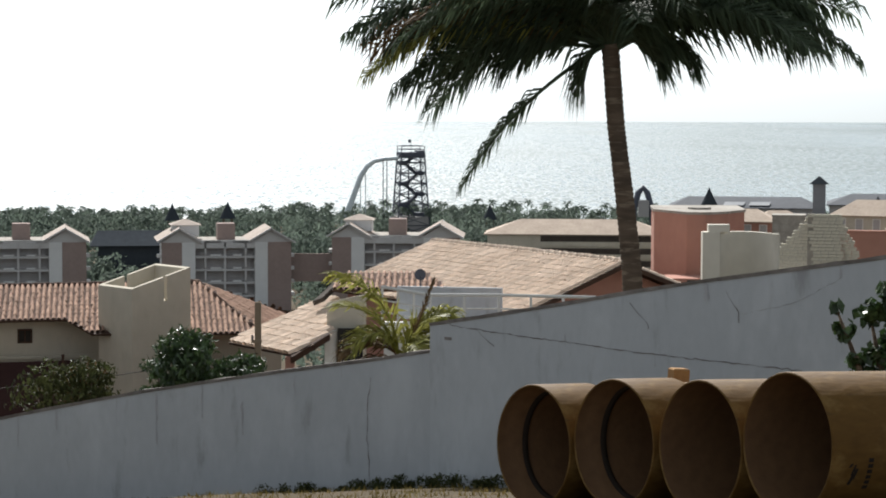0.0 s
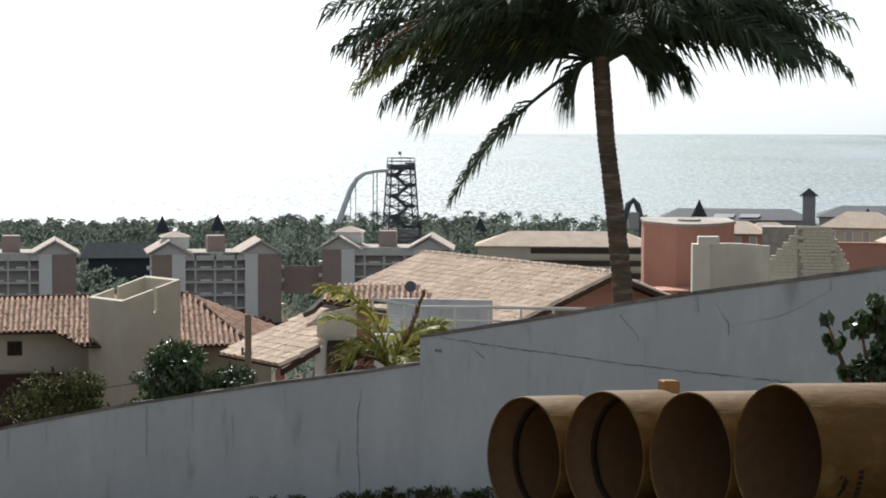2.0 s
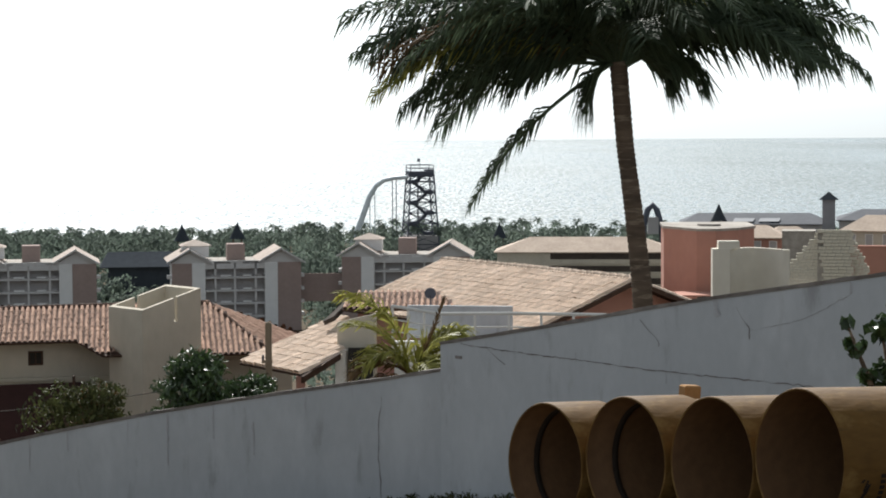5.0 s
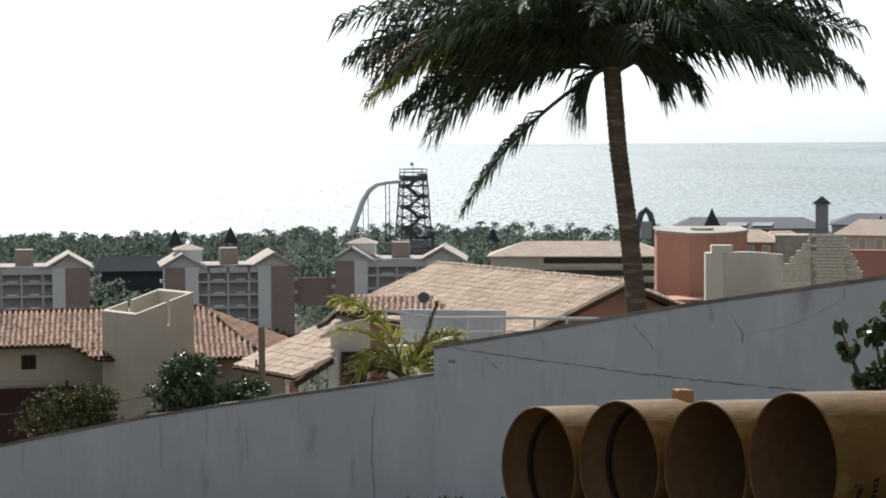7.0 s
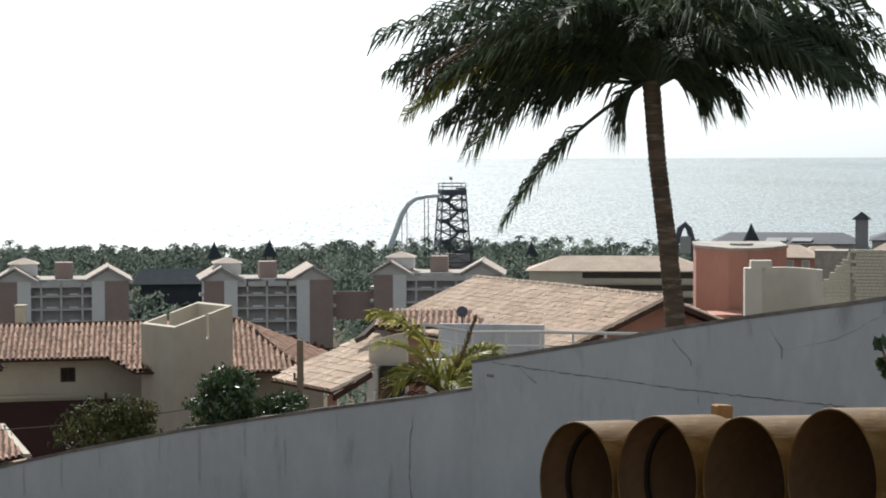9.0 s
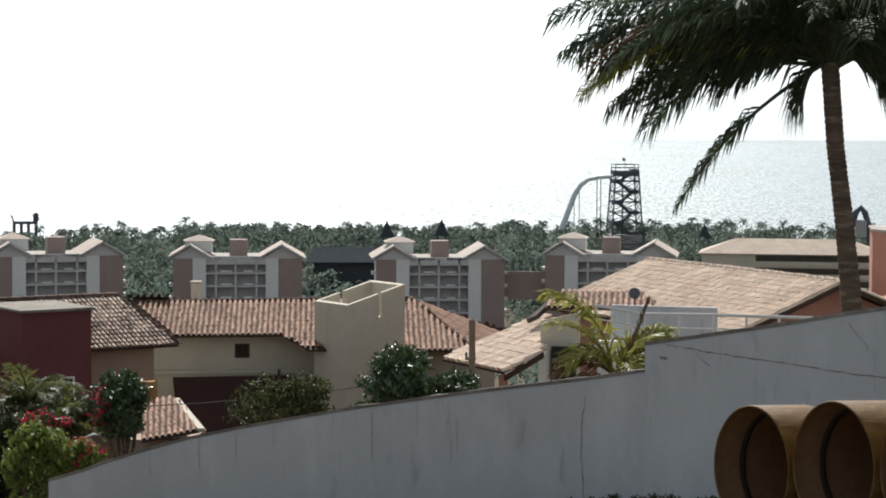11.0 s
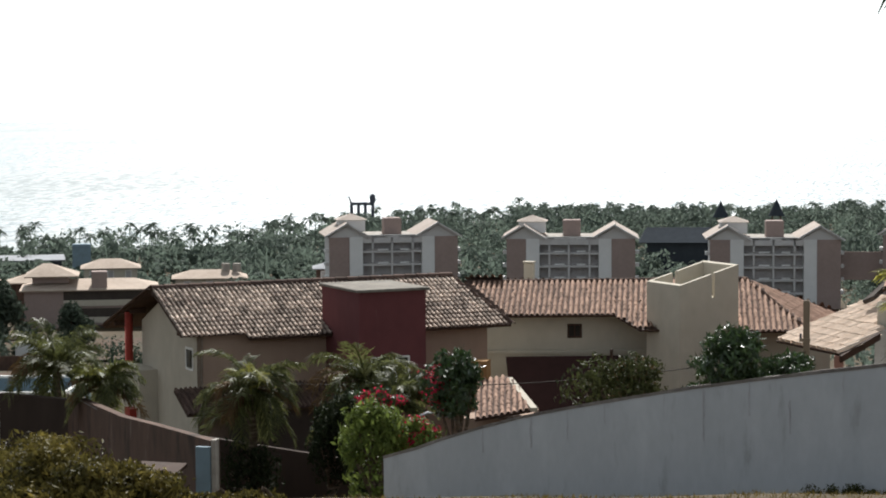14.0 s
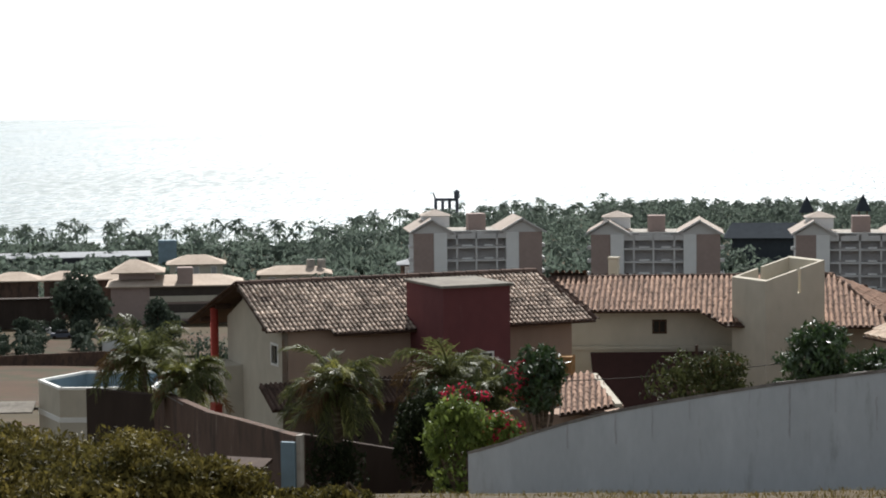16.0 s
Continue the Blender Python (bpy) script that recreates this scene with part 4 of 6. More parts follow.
# ---- plants ----
def frond_mesh(buf, origin, az, el, length, droop, leaf, rng, stations=46, hang=0.5, bare=0.12, width=0.034, sweep=0.0):
    """One pinnate palm frond: a tapering rachis with two rows of narrow drooping leaflets."""
    p = Vector(origin)
    pts, dirs = [p.copy()], []
    for k in range(stations):
        s = k / stations
        e = radians(el - droop * s ** 1.25)
        a = radians(az + sweep * s)
        d = Vector((math.cos(e) * math.cos(a), math.cos(e) * math.sin(a), math.sin(e)))
        dirs.append(d)
        p = p + d * (length / stations)
        pts.append(p.copy())
    buf.tube(pts[::3] + [pts[-1]], [0.035 * (1 - 0.85 * i / (len(pts[::3]))) + 0.004 for i in range(len(pts[::3]) + 1)], 5, False)
    twist = rng.uniform(-0.6, 0.6)
    hang *= rng.uniform(0.6, 1.25)
    for k in range(int(stations * bare), stations):
        s = k / stations
        d = dirs[k]
        side = d.cross(Vector((0, 0, 1)))
        side = side.normalized() if side.length > 0.05 else Vector((1, 0, 0))
        up = side.cross(d)
        side, up = side * math.cos(twist) + up * math.sin(twist), up * math.cos(twist) - side * math.sin(twist)
        ln = leaf * (0.45 + 0.75 * math.sin(math.pi * min(1, 0.12 + s * 0.8))) * rng.uniform(0.7, 1.12)
        for sg in (-1, 1):
            if rng.random() < 0.07:
                continue
            o = (side * sg * rng.uniform(0.55, 0.95) + d * rng.uniform(0.6, 1.15) + up * rng.uniform(-0.05, 0.35)).normalized()
            tip = (o + d * 0.25 + Vector((rng.gauss(0, 0.12), rng.gauss(0, 0.12), -hang * rng.uniform(0.45, 1.6)))).normalized()
            w = d * width * rng.uniform(0.8, 1.3) * 0.5
            a0 = pts[k]
            m_ = a0 + o * ln * 0.5
            t_ = m_ + tip * ln * 0.55
            buf.mesh([a0 - w * 0.5, a0 + w * 0.5, m_ + w, m_ - w, t_], [(0, 1, 2, 3), (3, 2, 4)])


def palm_tree(name, path, r0, r1, fronds, label, mat="frond", seed=1, leaf=0.5, dry=(), lit=(), group="", rings=True, hang=0.5, stations=46, base=None, width=0.034):
    """A coconut palm: ringed trunk along path (world points), then fronds (azimuth, elevation, length, droop)."""
    rng = random.Random(seed)
    b = path[0]
    t = thing(name, pose(*b), label, "palm tree", group)
    loc = [Vector(q) - Vector(b) for q in path]
    pts, rad = [], []
    n_ = int(sum((c - a).length for a, c in zip(loc, loc[1:])) / 0.055)
    for k in range(n_ + 1):
        s = k / n_ * (len(loc) - 1)
        i = min(int(s), len(loc) - 2)
        f = s - i
        pts.append(loc[i].lerp(loc[i + 1], f))
        q = k / n_
        rad.append((r0 + (r1 - r0) * min(1, q * 1.4) + 0.02 * max(0, 1 - q * 8)) * (1 + (0.06 if k % 2 == 0 else -0.03) + rng.uniform(-0.02, 0.02) if rings else 1))
    part("trunk", Buf().tube(pts, rad, 14), "trunk", t, "ringed grey-brown trunk", True)
    top = pts[-1]
    for i, (az, el, ln, dr) in enumerate(fronds):
        f = Buf()
        o = top + Vector((0.06 * math.cos(radians(az)), 0.06 * math.sin(radians(az)), rng.uniform(-0.1, 0.2)))
        frond_mesh(f, o, az, el, ln, dr, leaf, rng, hang=hang, stations=stations, width=width, sweep=rng.uniform(-14, 14))
        # fronds listed in lit get the brighter leaf, sunlight put into colour
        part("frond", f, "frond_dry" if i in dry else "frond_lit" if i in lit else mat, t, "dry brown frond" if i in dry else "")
    return t, top


rng = random.Random(21)
fr = []
for k in range(31):
    az = k * 137.5 + rng.uniform(-12, 12)
    across = abs(math.cos(radians(az)))
    el = (66, 48, 34)[k % 3] + rng.uniform(-7, 7) + 14 * (1 - across)
    fr.append((az, el, rng.uniform(3.3, 4.1) * (0.72 + 0.28 * across), 84 + rng.uniform(-10, 16)))
# the low fronds: azimuth, elevation, length, droop
fr += [(181, 16, 3.3, 62), (178, 20, 3.2, 76), (186, 22, 3.6, 58), (174, 26, 4.0, 56), (183, 20, 3.8, 66), (179, 30, 4.2, 50), (172, 18, 1.8, 80), (190, 20, 2.9, 76), (168, 24, 2.4, 80), (184, 26, 3.1, 64), (194, 28, 2.6, 60), (176, 10, 2.9, 66), (182, 34, 3.8, 76), (165, 32, 3.6, 78), (200, 34, 3.5, 78),
       (2, 24, 3.75, 66), (-6, 26, 3.3, 70), (8, 30, 2.8, 66), (-10, 36, 1.8, 60), (4, 32, 3.65, 54), (12, 36, 2.4, 64), (-20, 4, 0.8, 70), (15, 20, 1.3, 76), (190, -42, 0.8, 45), (160, 24, 1.4, 80), (0, 32, 3.1, 60), (-14, 40, 3.2, 76), (16, 42, 3.4, 80), (-2, 60, 4.2, 86)]
palm, top = palm_tree("coconut_palm", [(2.95, 33.9, 53.6), (2.89, 33.9, 56.4), (2.84, 33.9, 57.4), (2.72, 33.9, 58.5), (2.59, 33.9, 59.5), (2.49, 33.9, 60.75)], 0.172, 0.132, fr,
                      "tall coconut palm with ringed trunk and dense drooping crown", seed=5, leaf=0.80, dry=(3, 27, 33, 43), lit=(35, 59), hang=1.7, stations=92, width=0.050)
# the broken frond hanging down beside the trunk
f = Buf()
frond_mesh(f, top + Vector((-0.1, -0.1, -0.02)), 181, -32, 3.05, 30, 0.46, random.Random(8), 120, 1.2, 0.36, 0.05)
part("frond", f, "frond", palm, "broken frond hanging down")

fr = [(184, 87, 2.35, 84), (168, 80, 1.9, 92), (14, 80, 1.6, 90), (196, 38, 1.2, 84), (0, 52, 1.2, 112), (340, 42, 1.0, 96), (216, 62, 1.3, 120), (300, 58, 1.2, 116), (28, 76, 1.5, 96), (150, 48, 1.2, 104), (352, 64, 1.35, 122), (186, 8, 1.0, 60)]
young, top = palm_tree("young_coconut_palm", [(-0.86, 46.0, 50.5), (-0.86, 46.0, 54.62)], 0.13, 0.1, fr, "young coconut palm with bright yellow-green fronds behind the wall", "frond_lit", 9, 0.60, dry=(3, 11), rings=False, hang=0.75, stations=56, width=0.06)
f = Buf()
frond_mesh(f, top + Vector((0.05, 0, 0)), 12, 66, 1.75, -4, 0.16, random.Random(3), 50, 0.1, 0.3, 0.05)
part("spear", f, "frond_dry", young, "unopened dry spear leaf")

# garden palms in front of the maroon house
for i, (x, y, zt, s) in enumerate(((-16.76, 49.2, 53.1, 1.0), (-14.2, 50.0, 53.2, 1.0), (-13.2, 49.0, 53.0, 0.7), (-24.9, 56.8, 52.55, 1.15), (-22.2, 53.6, 52.55, 0.75))):
    rng = random.Random(30 + i)
    fr = [(k * 137.5 + rng.uniform(-25, 25), 82 - 3.4 * k + rng.uniform(-14, 14), s * rng.uniform(0.95, 1.55), rng.uniform(60, 122)) for k in range(26)]
    fr += [(k * 67 + rng.uniform(-25, 25), rng.uniform(-50, 0), s * rng.uniform(1.0, 1.9), rng.uniform(30, 60)) for k in range(9)]
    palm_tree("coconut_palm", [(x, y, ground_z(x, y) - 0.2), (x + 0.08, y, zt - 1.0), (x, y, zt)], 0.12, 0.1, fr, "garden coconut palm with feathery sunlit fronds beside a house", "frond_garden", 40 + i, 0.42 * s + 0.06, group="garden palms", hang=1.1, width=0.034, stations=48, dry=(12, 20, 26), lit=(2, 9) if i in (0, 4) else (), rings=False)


def leaf_cloud(buf, clumps, count, size, rng, shape=1.0):
    """Scatters small folded leaves over the skins of ellipsoid clumps (x, y, z, rx, ry, rz)."""
    vol = np.array([c[3] * c[5] for c in clumps])
    pick = rng.choice(len(clumps), count, p=vol / vol.sum())
    c = np.array(clumps)[pick]
    # knots of leaves on each clump
    d = rng.normal(size=(count, 3))
    d /= np.linalg.norm(d, axis=1)[:, None]
    rad = 1 - np.abs(rng.normal(0, 0.22, count))
    lump = 1 + 0.22 * np.sin(d[:, 0] * 7 + pick) * np.cos(d[:, 2] * 6 + pick * 1.7) + 0.12 * np.sin(d[:, 1] * 13 + pick)
    pos = c[:, :3] + d * c[:, 3:] * (rad * lump)[:, None]
    nrm = d + rng.normal(0, 0.7, (count, 3))
    nrm /= np.linalg.norm(nrm, axis=1)[:, None]
    t = np.cross(nrm, rng.normal(size=(count, 3)))
    t /= np.linalg.norm(t, axis=1)[:, None]
    t[:, 2] -= 0.35
    w = np.cross(nrm, t)
    s = (size * rng.uniform(0.6, 1.3, count))[:, None]
    v = np.stack([pos - t * s, pos + w * s * 0.38 * shape + nrm * s * 0.1, pos + t * s, pos - w * s * 0.38 * shape + nrm * s * 0.1], 1).reshape(-1, 3)
    k = len(buf.v)
    buf.v += [tuple(p) for p in v.tolist()]
    buf.f += [(k + 4 * i, k + 4 * i + 1, k + 4 * i + 2, k + 4 * i + 3) for i in range(count)]
    return buf


def bush(name, base, clumps, count, size, mat, label, category="tree", seed=0, extra=None, group="", shape=1.0, stem=1.0):
    """A woody plant: a short forked trunk, limbs to its clumps, a crown of single leaves."""
    b = Vector(base)
    t = thing(name, pose(*b), label, category, group)
    cl = [(c[0] - b.x, c[1] - b.y, c[2] - b.z, c[3], c[4], c[5]) for c in clumps]
    wood = Buf()
    fork = Vector((0.05, 0, max(0.25, min(c[2] for c in cl) * 0.5)))
    wood.tube([(0, 0, -0.2), tuple(fork * 0.5), tuple(fork)], [0.11 * stem, 0.09 * stem, 0.075 * stem], 7)
    for c in cl:
        e = Vector(c[:3])
        wood.tube([tuple(fork), tuple(fork.lerp(e, 0.55) + Vector((0.05, 0.05, -0.08))), tuple(e)], [0.05 * stem, 0.035 * stem, 0.012 * stem], 5)
    part("trunk", wood, "trunk", t, smooth=True)
    r = np.random.default_rng(seed)
    part("crown", leaf_cloud(Buf(), cl, count, size, r, shape), mat, t, "crown of many small leaves")
    for nm, m_, n2, s2, sub in extra or ():
        part(nm, leaf_cloud(Buf(), [cl[i] for i in sub], n2, s2, r), m_, t, nm.replace("_", " "), kind="stuff")
    return t


def clumps_in(x, y, z, rx, ry, rz, k, seed, size=0.5):
    r = random.Random(seed)
    out = [(x, y, z, rx * 0.75, ry * 0.75, rz * 0.75)]
    for i in range(k):
        a, e = r.uniform(0, math.tau), r.uniform(-0.6, 1.3)
        s = size * r.uniform(0.6, 1.1)
        out.append((x + rx * 0.75 * math.cos(a) * math.cos(e), y + ry * 0.75 * math.sin(a) * math.cos(e), z + rz * 0.75 * math.sin(e), s * rx, s * ry, s * rz))
    return out


# mango tree and shrubs behind the wall
bush("mango_tree", (-5.1, 44.5, 51.2), clumps_in(-5.15, 44.5, 54.6, 0.82, 0.8, 0.62, 14, 1) + clumps_in(-5.0, 44.5, 53.9, 1.0, 0.9, 0.55, 8, 2), 5200, 0.085, "leaf", "dark glossy mango tree behind a white wall", seed=1, shape=0.8)
bush("shrub", (-4.0, 45.0, 51.0), clumps_in(-4.0, 45.0, 54.3, 0.55, 0.6, 0.45, 7, 3), 1300, 0.07, "leaf", "dark leafy shrub behind a white wall", seed=2)
bush("shrub", (-7.3, 43.8, 51.3), clumps_in(-7.25, 43.8, 54.25, 1.05, 0.8, 0.55, 12, 4), 3000, 0.06, "leaf_mid", "olive-leaved shrub behind a white wall", seed=3, extra=[("dry_foliage", "frond_dry", 240, 0.07, range(6))])
bush("bougainvillea", (-11.7, 41.7, 51.5), clumps_in(-11.75, 41.7, 53.3, 0.62, 0.6, 0.68, 12, 5) + [(-11.75, 41.7, 52.5, 0.5, 0.5, 0.5)] + clumps_in(-10.9, 42.2, 53.25, 0.6, 0.5, 0.5, 8, 6), 4200, 0.07, "leaf_bright", "bright green bougainvillea with red bracts by the wall end", seed=4,
     extra=[("red_flower_spray", "flower", 420, 0.05, [14, 15, 17, 18, 19]), ("dry_foliage", "frond_dry", 500, 0.06, [14, 16, 17])])
bush("bougainvillea", (-11.1, 45.7, 50.6), clumps_in(-11.1, 45.8, 53.8, 0.58, 0.6, 0.85, 10, 7), 2600, 0.075, "leaf", "tall dark shrub with crimson bougainvillea flowers", seed=5, extra=[("red_flower_spray", "flower", 260, 0.055, [1, 4, 7])])
bush("bougainvillea", (-12.4, 44.3, 50.8), clumps_in(-12.4, 44.4, 53.75, 0.55, 0.5, 0.2, 6, 8), 700, 0.06, "leaf", "crimson bougainvillea spray over a garden", seed=6, extra=[("red_flower_spray", "flower", 420, 0.055, [0, 1, 2, 3])])
# small tree at the upper wall
bush("seagrape_tree", (4.25, 21.5, 56.0), [(4.22, 21.6, 57.45, 0.2, 0.18, 0.22), (4.10, 21.6, 57.92, 0.13, 0.12, 0.12), (3.86, 21.6, 57.74, 0.10, 0.1, 0.10), (3.96, 21.6, 57.45, 0.09, 0.09, 0.08), (4.33, 21.6, 57.95, 0.13, 0.12, 0.16), (4.25, 21.6, 58.12, 0.08, 0.08, 0.09), (4.42, 21.6, 57.65, 0.2, 0.2, 0.25), (3.78, 21.6, 57.95, 0.05, 0.05, 0.05), (4.6, 21.6, 57.9, 0.3, 0.25, 0.35), (3.93, 21.6, 57.12, 0.12, 0.1, 0.1), (4.15, 21.6, 57.1, 0.2, 0.15, 0.15), (4.55, 21.6, 57.2, 0.3, 0.2, 0.3)], 1900, 0.052, "leaf", "small tree with round leathery leaves against the wall", seed=7, shape=2.0)
# olive bushes in the foreground
for i, (x, y, w, hgt) in enumerate(((-9.6, 18.9, 1.0, 0.78), (-8.5, 18.6, 0.9, 0.75), (-7.7, 18.9, 0.7, 0.45), (-10.8, 19.5, 1.0, 0.9), (-9.2, 17.2, 0.9, 0.6), (-8.0, 17.2, 0.9, 0.5), (-7.0, 17.0, 0.6, 0.34), (-7.2, 16.0, 0.8, 0.3))):
    g = ground_z(x, y)
    bush("bush", (x, y, g), clumps_in(x, y, g + hgt * 0.5, w, w * 0.8, hgt * 0.56, 22, 60 + i, 0.36), 5200, 0.032, "leaf_olive", "sunlit yellow-green bush on the dry slope", "bush", 20 + i, group="bushes on the slope", stem=0.3)


for i, (x, y, w, tz) in enumerate(((-7.35, 16.3, 0.6, 57.3), (-6.84, 16.1, 0.55, 57.22), (-6.5, 16.2, 0.5, 57.16), (-6.2, 16.2, 0.4, 56.98), (-5.85, 16.3, 0.36, 56.93), (-5.5, 16.3, 0.32, 56.84))):
    g = ground_z(x, y)
    hgt = max(0.22, tz - g)
    bush("bush", (x, y, g), clumps_in(x, y, g + hgt * 0.45, w, w * 0.7, hgt * 0.5, 20, 80 + i, 0.36), 3000, 0.030, "leaf_olive", "sunlit yellow-green bush on the dry slope", "bush", 40 + i, group="bushes on the slope", stem=0.15)
# dark undergrowth below the garden palms, the palms' shade put into its leaf colour
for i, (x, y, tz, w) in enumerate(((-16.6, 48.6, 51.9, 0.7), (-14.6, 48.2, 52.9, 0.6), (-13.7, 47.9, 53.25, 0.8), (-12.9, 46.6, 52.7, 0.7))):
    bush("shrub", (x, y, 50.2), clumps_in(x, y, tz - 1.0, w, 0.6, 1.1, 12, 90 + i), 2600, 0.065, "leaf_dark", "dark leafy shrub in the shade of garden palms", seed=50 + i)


# dark broadleaved trees by the plots below the house
for i, (x, y, top_, w) in enumerate(((-178.5, 380.0, 27.2, 5.0), (-161.3, 343.0, 22.0, 1.7), (-152.5, 356.0, 24.6, 3.0), (-186.5, 372.0, 19.2, 1.6))):
    g = ground_z(x, y)
    h_ = (top_ - g) / 2
    bush("tree", (x, y, g), clumps_in(x, y, g + h_ * 1.15, w * 0.9, w, h_ * 0.75, 11, 110 + i, 0.52) + clumps_in(x + w * 0.3, y, g + h_ * 0.6, w, w, h_ * 0.55, 7, 150 + i, 0.5), 3000, 0.10 * w + 0.14, "leaf_far", "dark broadleaved tree standing beside a bare plot", seed=70 + i, stem=1.6)


# ---- far woods: coconut groves and broadleaved trees down to the beach ----
def grove(name, spots, label, seed, palms=0.6, mat="woods", leaf=1.0, count=110):
    r = np.random.default_rng(seed)
    V, F_ = [], []

    def add(vs, fs):
        k = len(V)
        V.extend(vs)
        F_.extend([tuple(i + k for i in f) for f in fs])

    for x, y, h in spots:
        z0 = ground_z(x, y)
        if r.random() < palms:
            lx, ly = r.normal(0, 0.8, 2)
            tx, ty, tz = x + lx, y + ly, z0 + h
            add([(x - 0.2, y, z0 - 1), (x + 0.2, y, z0 - 1), (tx + 0.13, ty, tz), (tx - 0.13, ty, tz)], [(0, 1, 2, 3)])
            a0 = r.uniform(0, 6.28)
            for k in range(15):
                a, e = a0 + k * 2.4, r.uniform(-0.5, 1.1)
                ln = r.uniform(2.4, 3.6)
                dx, dy = math.cos(a), math.sin(a)
                wx, wy = -dy * 0.42, dx * 0.42
                p1 = (tx + dx * ln * 0.5 * math.cos(e), ty + dy * ln * 0.5 * math.cos(e), tz + ln * 0.5 * math.sin(e))
                p2 = (p1[0] + dx * ln * 0.45, p1[1] + dy * ln * 0.45, p1[2] + ln * 0.5 * math.sin(e - 1.0))
                add([(tx, ty, tz), (p1[0] + wx, p1[1] + wy, p1[2] - 0.35), p1, (p1[0] - wx, p1[1] - wy, p1[2] - 0.35), (p2[0] + wx * 0.3, p2[1] + wy * 0.3, p2[2] - 0.3), (p2[0] - wx * 0.3, p2[1] - wy * 0.3, p2[2] - 0.3)],
                    [(0, 1, 2), (0, 2, 3), (1, 4, 2), (2, 5, 3), (2, 4, 5)])
        else:
            w = h * r.uniform(0.42, 0.6)
            add([(x - 0.3, y, z0 - 1), (x + 0.3, y, z0 - 1), (x + 0.2, y, z0 + h * 0.7), (x - 0.2, y, z0 + h * 0.7)], [(0, 1, 2, 3)])
            for k in range(70 if h < 5 and leaf == 1.0 else count):
                d = r.normal(size=3)
                d /= np.linalg.norm(d)
                q = r.uniform(0.55, 1.0) * (1 + 0.25 * math.sin(d[0] * 5 + x) * math.cos(d[2] * 5 + y))
                c = np.array([x + d[0] * w * q, y + d[1] * w * q, z0 + h * 0.58 + d[2] * h * 0.42 * q])
                u = r.normal(size=3)
                u /= np.linalg.norm(u)
                v = np.cross(u, d + 0.4 * r.normal(size=3))
                s = r.uniform(0.35, 0.8) * (1.2 if h < 5 and leaf == 1.0 else leaf)
                add([tuple(c - u * s), tuple(c + v * s * 0.6), tuple(c + u * s), tuple(c - v * s * 0.6)], [(0, 1, 2, 3)])
    b = Buf()
    b.v, b.f = V, F_
    return single(name, b, mat, label, "trees", kind="stuff")


BUILT = [(15.1, 480, 530), (10.62, 480, 530), (5.47, 480, 530), (1.2, 480, 530)]
r = random.Random(77)
spots = []
while len(spots) < 2100:
    az, d = r.uniform(-13.5, 29.5), 1000 - 460 * r.random() ** 1.5
    if (az > 19.5 and d < 640) or (az > 17.5 and d > 820) or (az > 12 and d > 920):
        continue
    if az < -3 and 540 < d < 760 and r.random() < 0.85:
        continue
    if abs(az - 0.82) < 0.75 and d < 880:
        continue
    if 19.2 < az < 20.6 and d > 700:
        continue
    if az > 18.8 and r.random() < 0.45:
        continue
    x, y = polar(az, d)
    h = r.uniform(6.5, 10.5) if r.random() < 0.8 else r.uniform(9.5, 13.0)
    h *= 0.88 if az < 4.2 else 0.66 if az < 11.5 else 0.82 if az < 17.5 else 0.92
    if az < -3:
        h *= 0.85
    spots.append((x, y, h))
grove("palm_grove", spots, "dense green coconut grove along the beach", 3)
spots = []
while len(spots) < 1900:
    az, d = r.uniform(-13.5, 29.5), r.uniform(520, 1010)
    if (az > 19.5 and d < 620) or (az > 17.5 and d > 800) or (az > 12 and d > 900) or (az < -3 and d < 700 and r.random() < 0.7) or (abs(az - 0.82) < 0.6 and d < 880):
        continue
    spots.append((*polar(az, d), r.uniform(2.4, 4.4)))
while len(spots) < 2500:
    az, d = r.uniform(16.8, 29.5), r.uniform(455, 700)
    if (20.3 < az < 25.6 and d < 500) or (d < 560 and r.random() < 0.4):
        continue
    spots.append((*polar(az, d), r.uniform(2.2, 4.6)))
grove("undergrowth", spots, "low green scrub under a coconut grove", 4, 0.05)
spots = []
while len(spots) < 260:
    az, d = r.uniform(-3.5, 29.5), r.uniform(300, 560)
    if any(abs(az - a) < 2.0 and d > lo - 120 for a, lo, hi in BUILT):
        continue
    if az > 19 and (d < 480 or 20.2 < az < 25.5):
        continue
    x, y = polar(az, d)
    spots.append((x, y, r.uniform(3.5, 7.5)))
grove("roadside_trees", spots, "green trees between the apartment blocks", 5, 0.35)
spots = []
for az, d, h in ((7.0, 150, 4.5), (3.2, 120, 4.2), (3.7, 118, 3.6), (4.3, 125, 4.0), (2.6, 130, 4.5), (4.6, 160, 5.0), (21.8, 330, 6.0)):
    x, y = polar(az, d)
    spots += [(x + r.uniform(-2.5, 2.5), y + r.uniform(-4, 4), h * r.uniform(0.7, 1.1)) for _ in range(3 if d > 300 or d < 170 else 1)]
while len(spots) < 130:
    az, d = r.uniform(23.2, 29.5), r.uniform(345, 425)
    if abs(az - 25.63) < 0.5 and d < 412:
        continue
    spots.append((*polar(az, d), r.uniform(1.0, 3.2)))
grove("garden_trees", spots, "scattered dark garden trees among houses", 6, 0.15, mat="leaf_far", leaf=0.42, count=300)

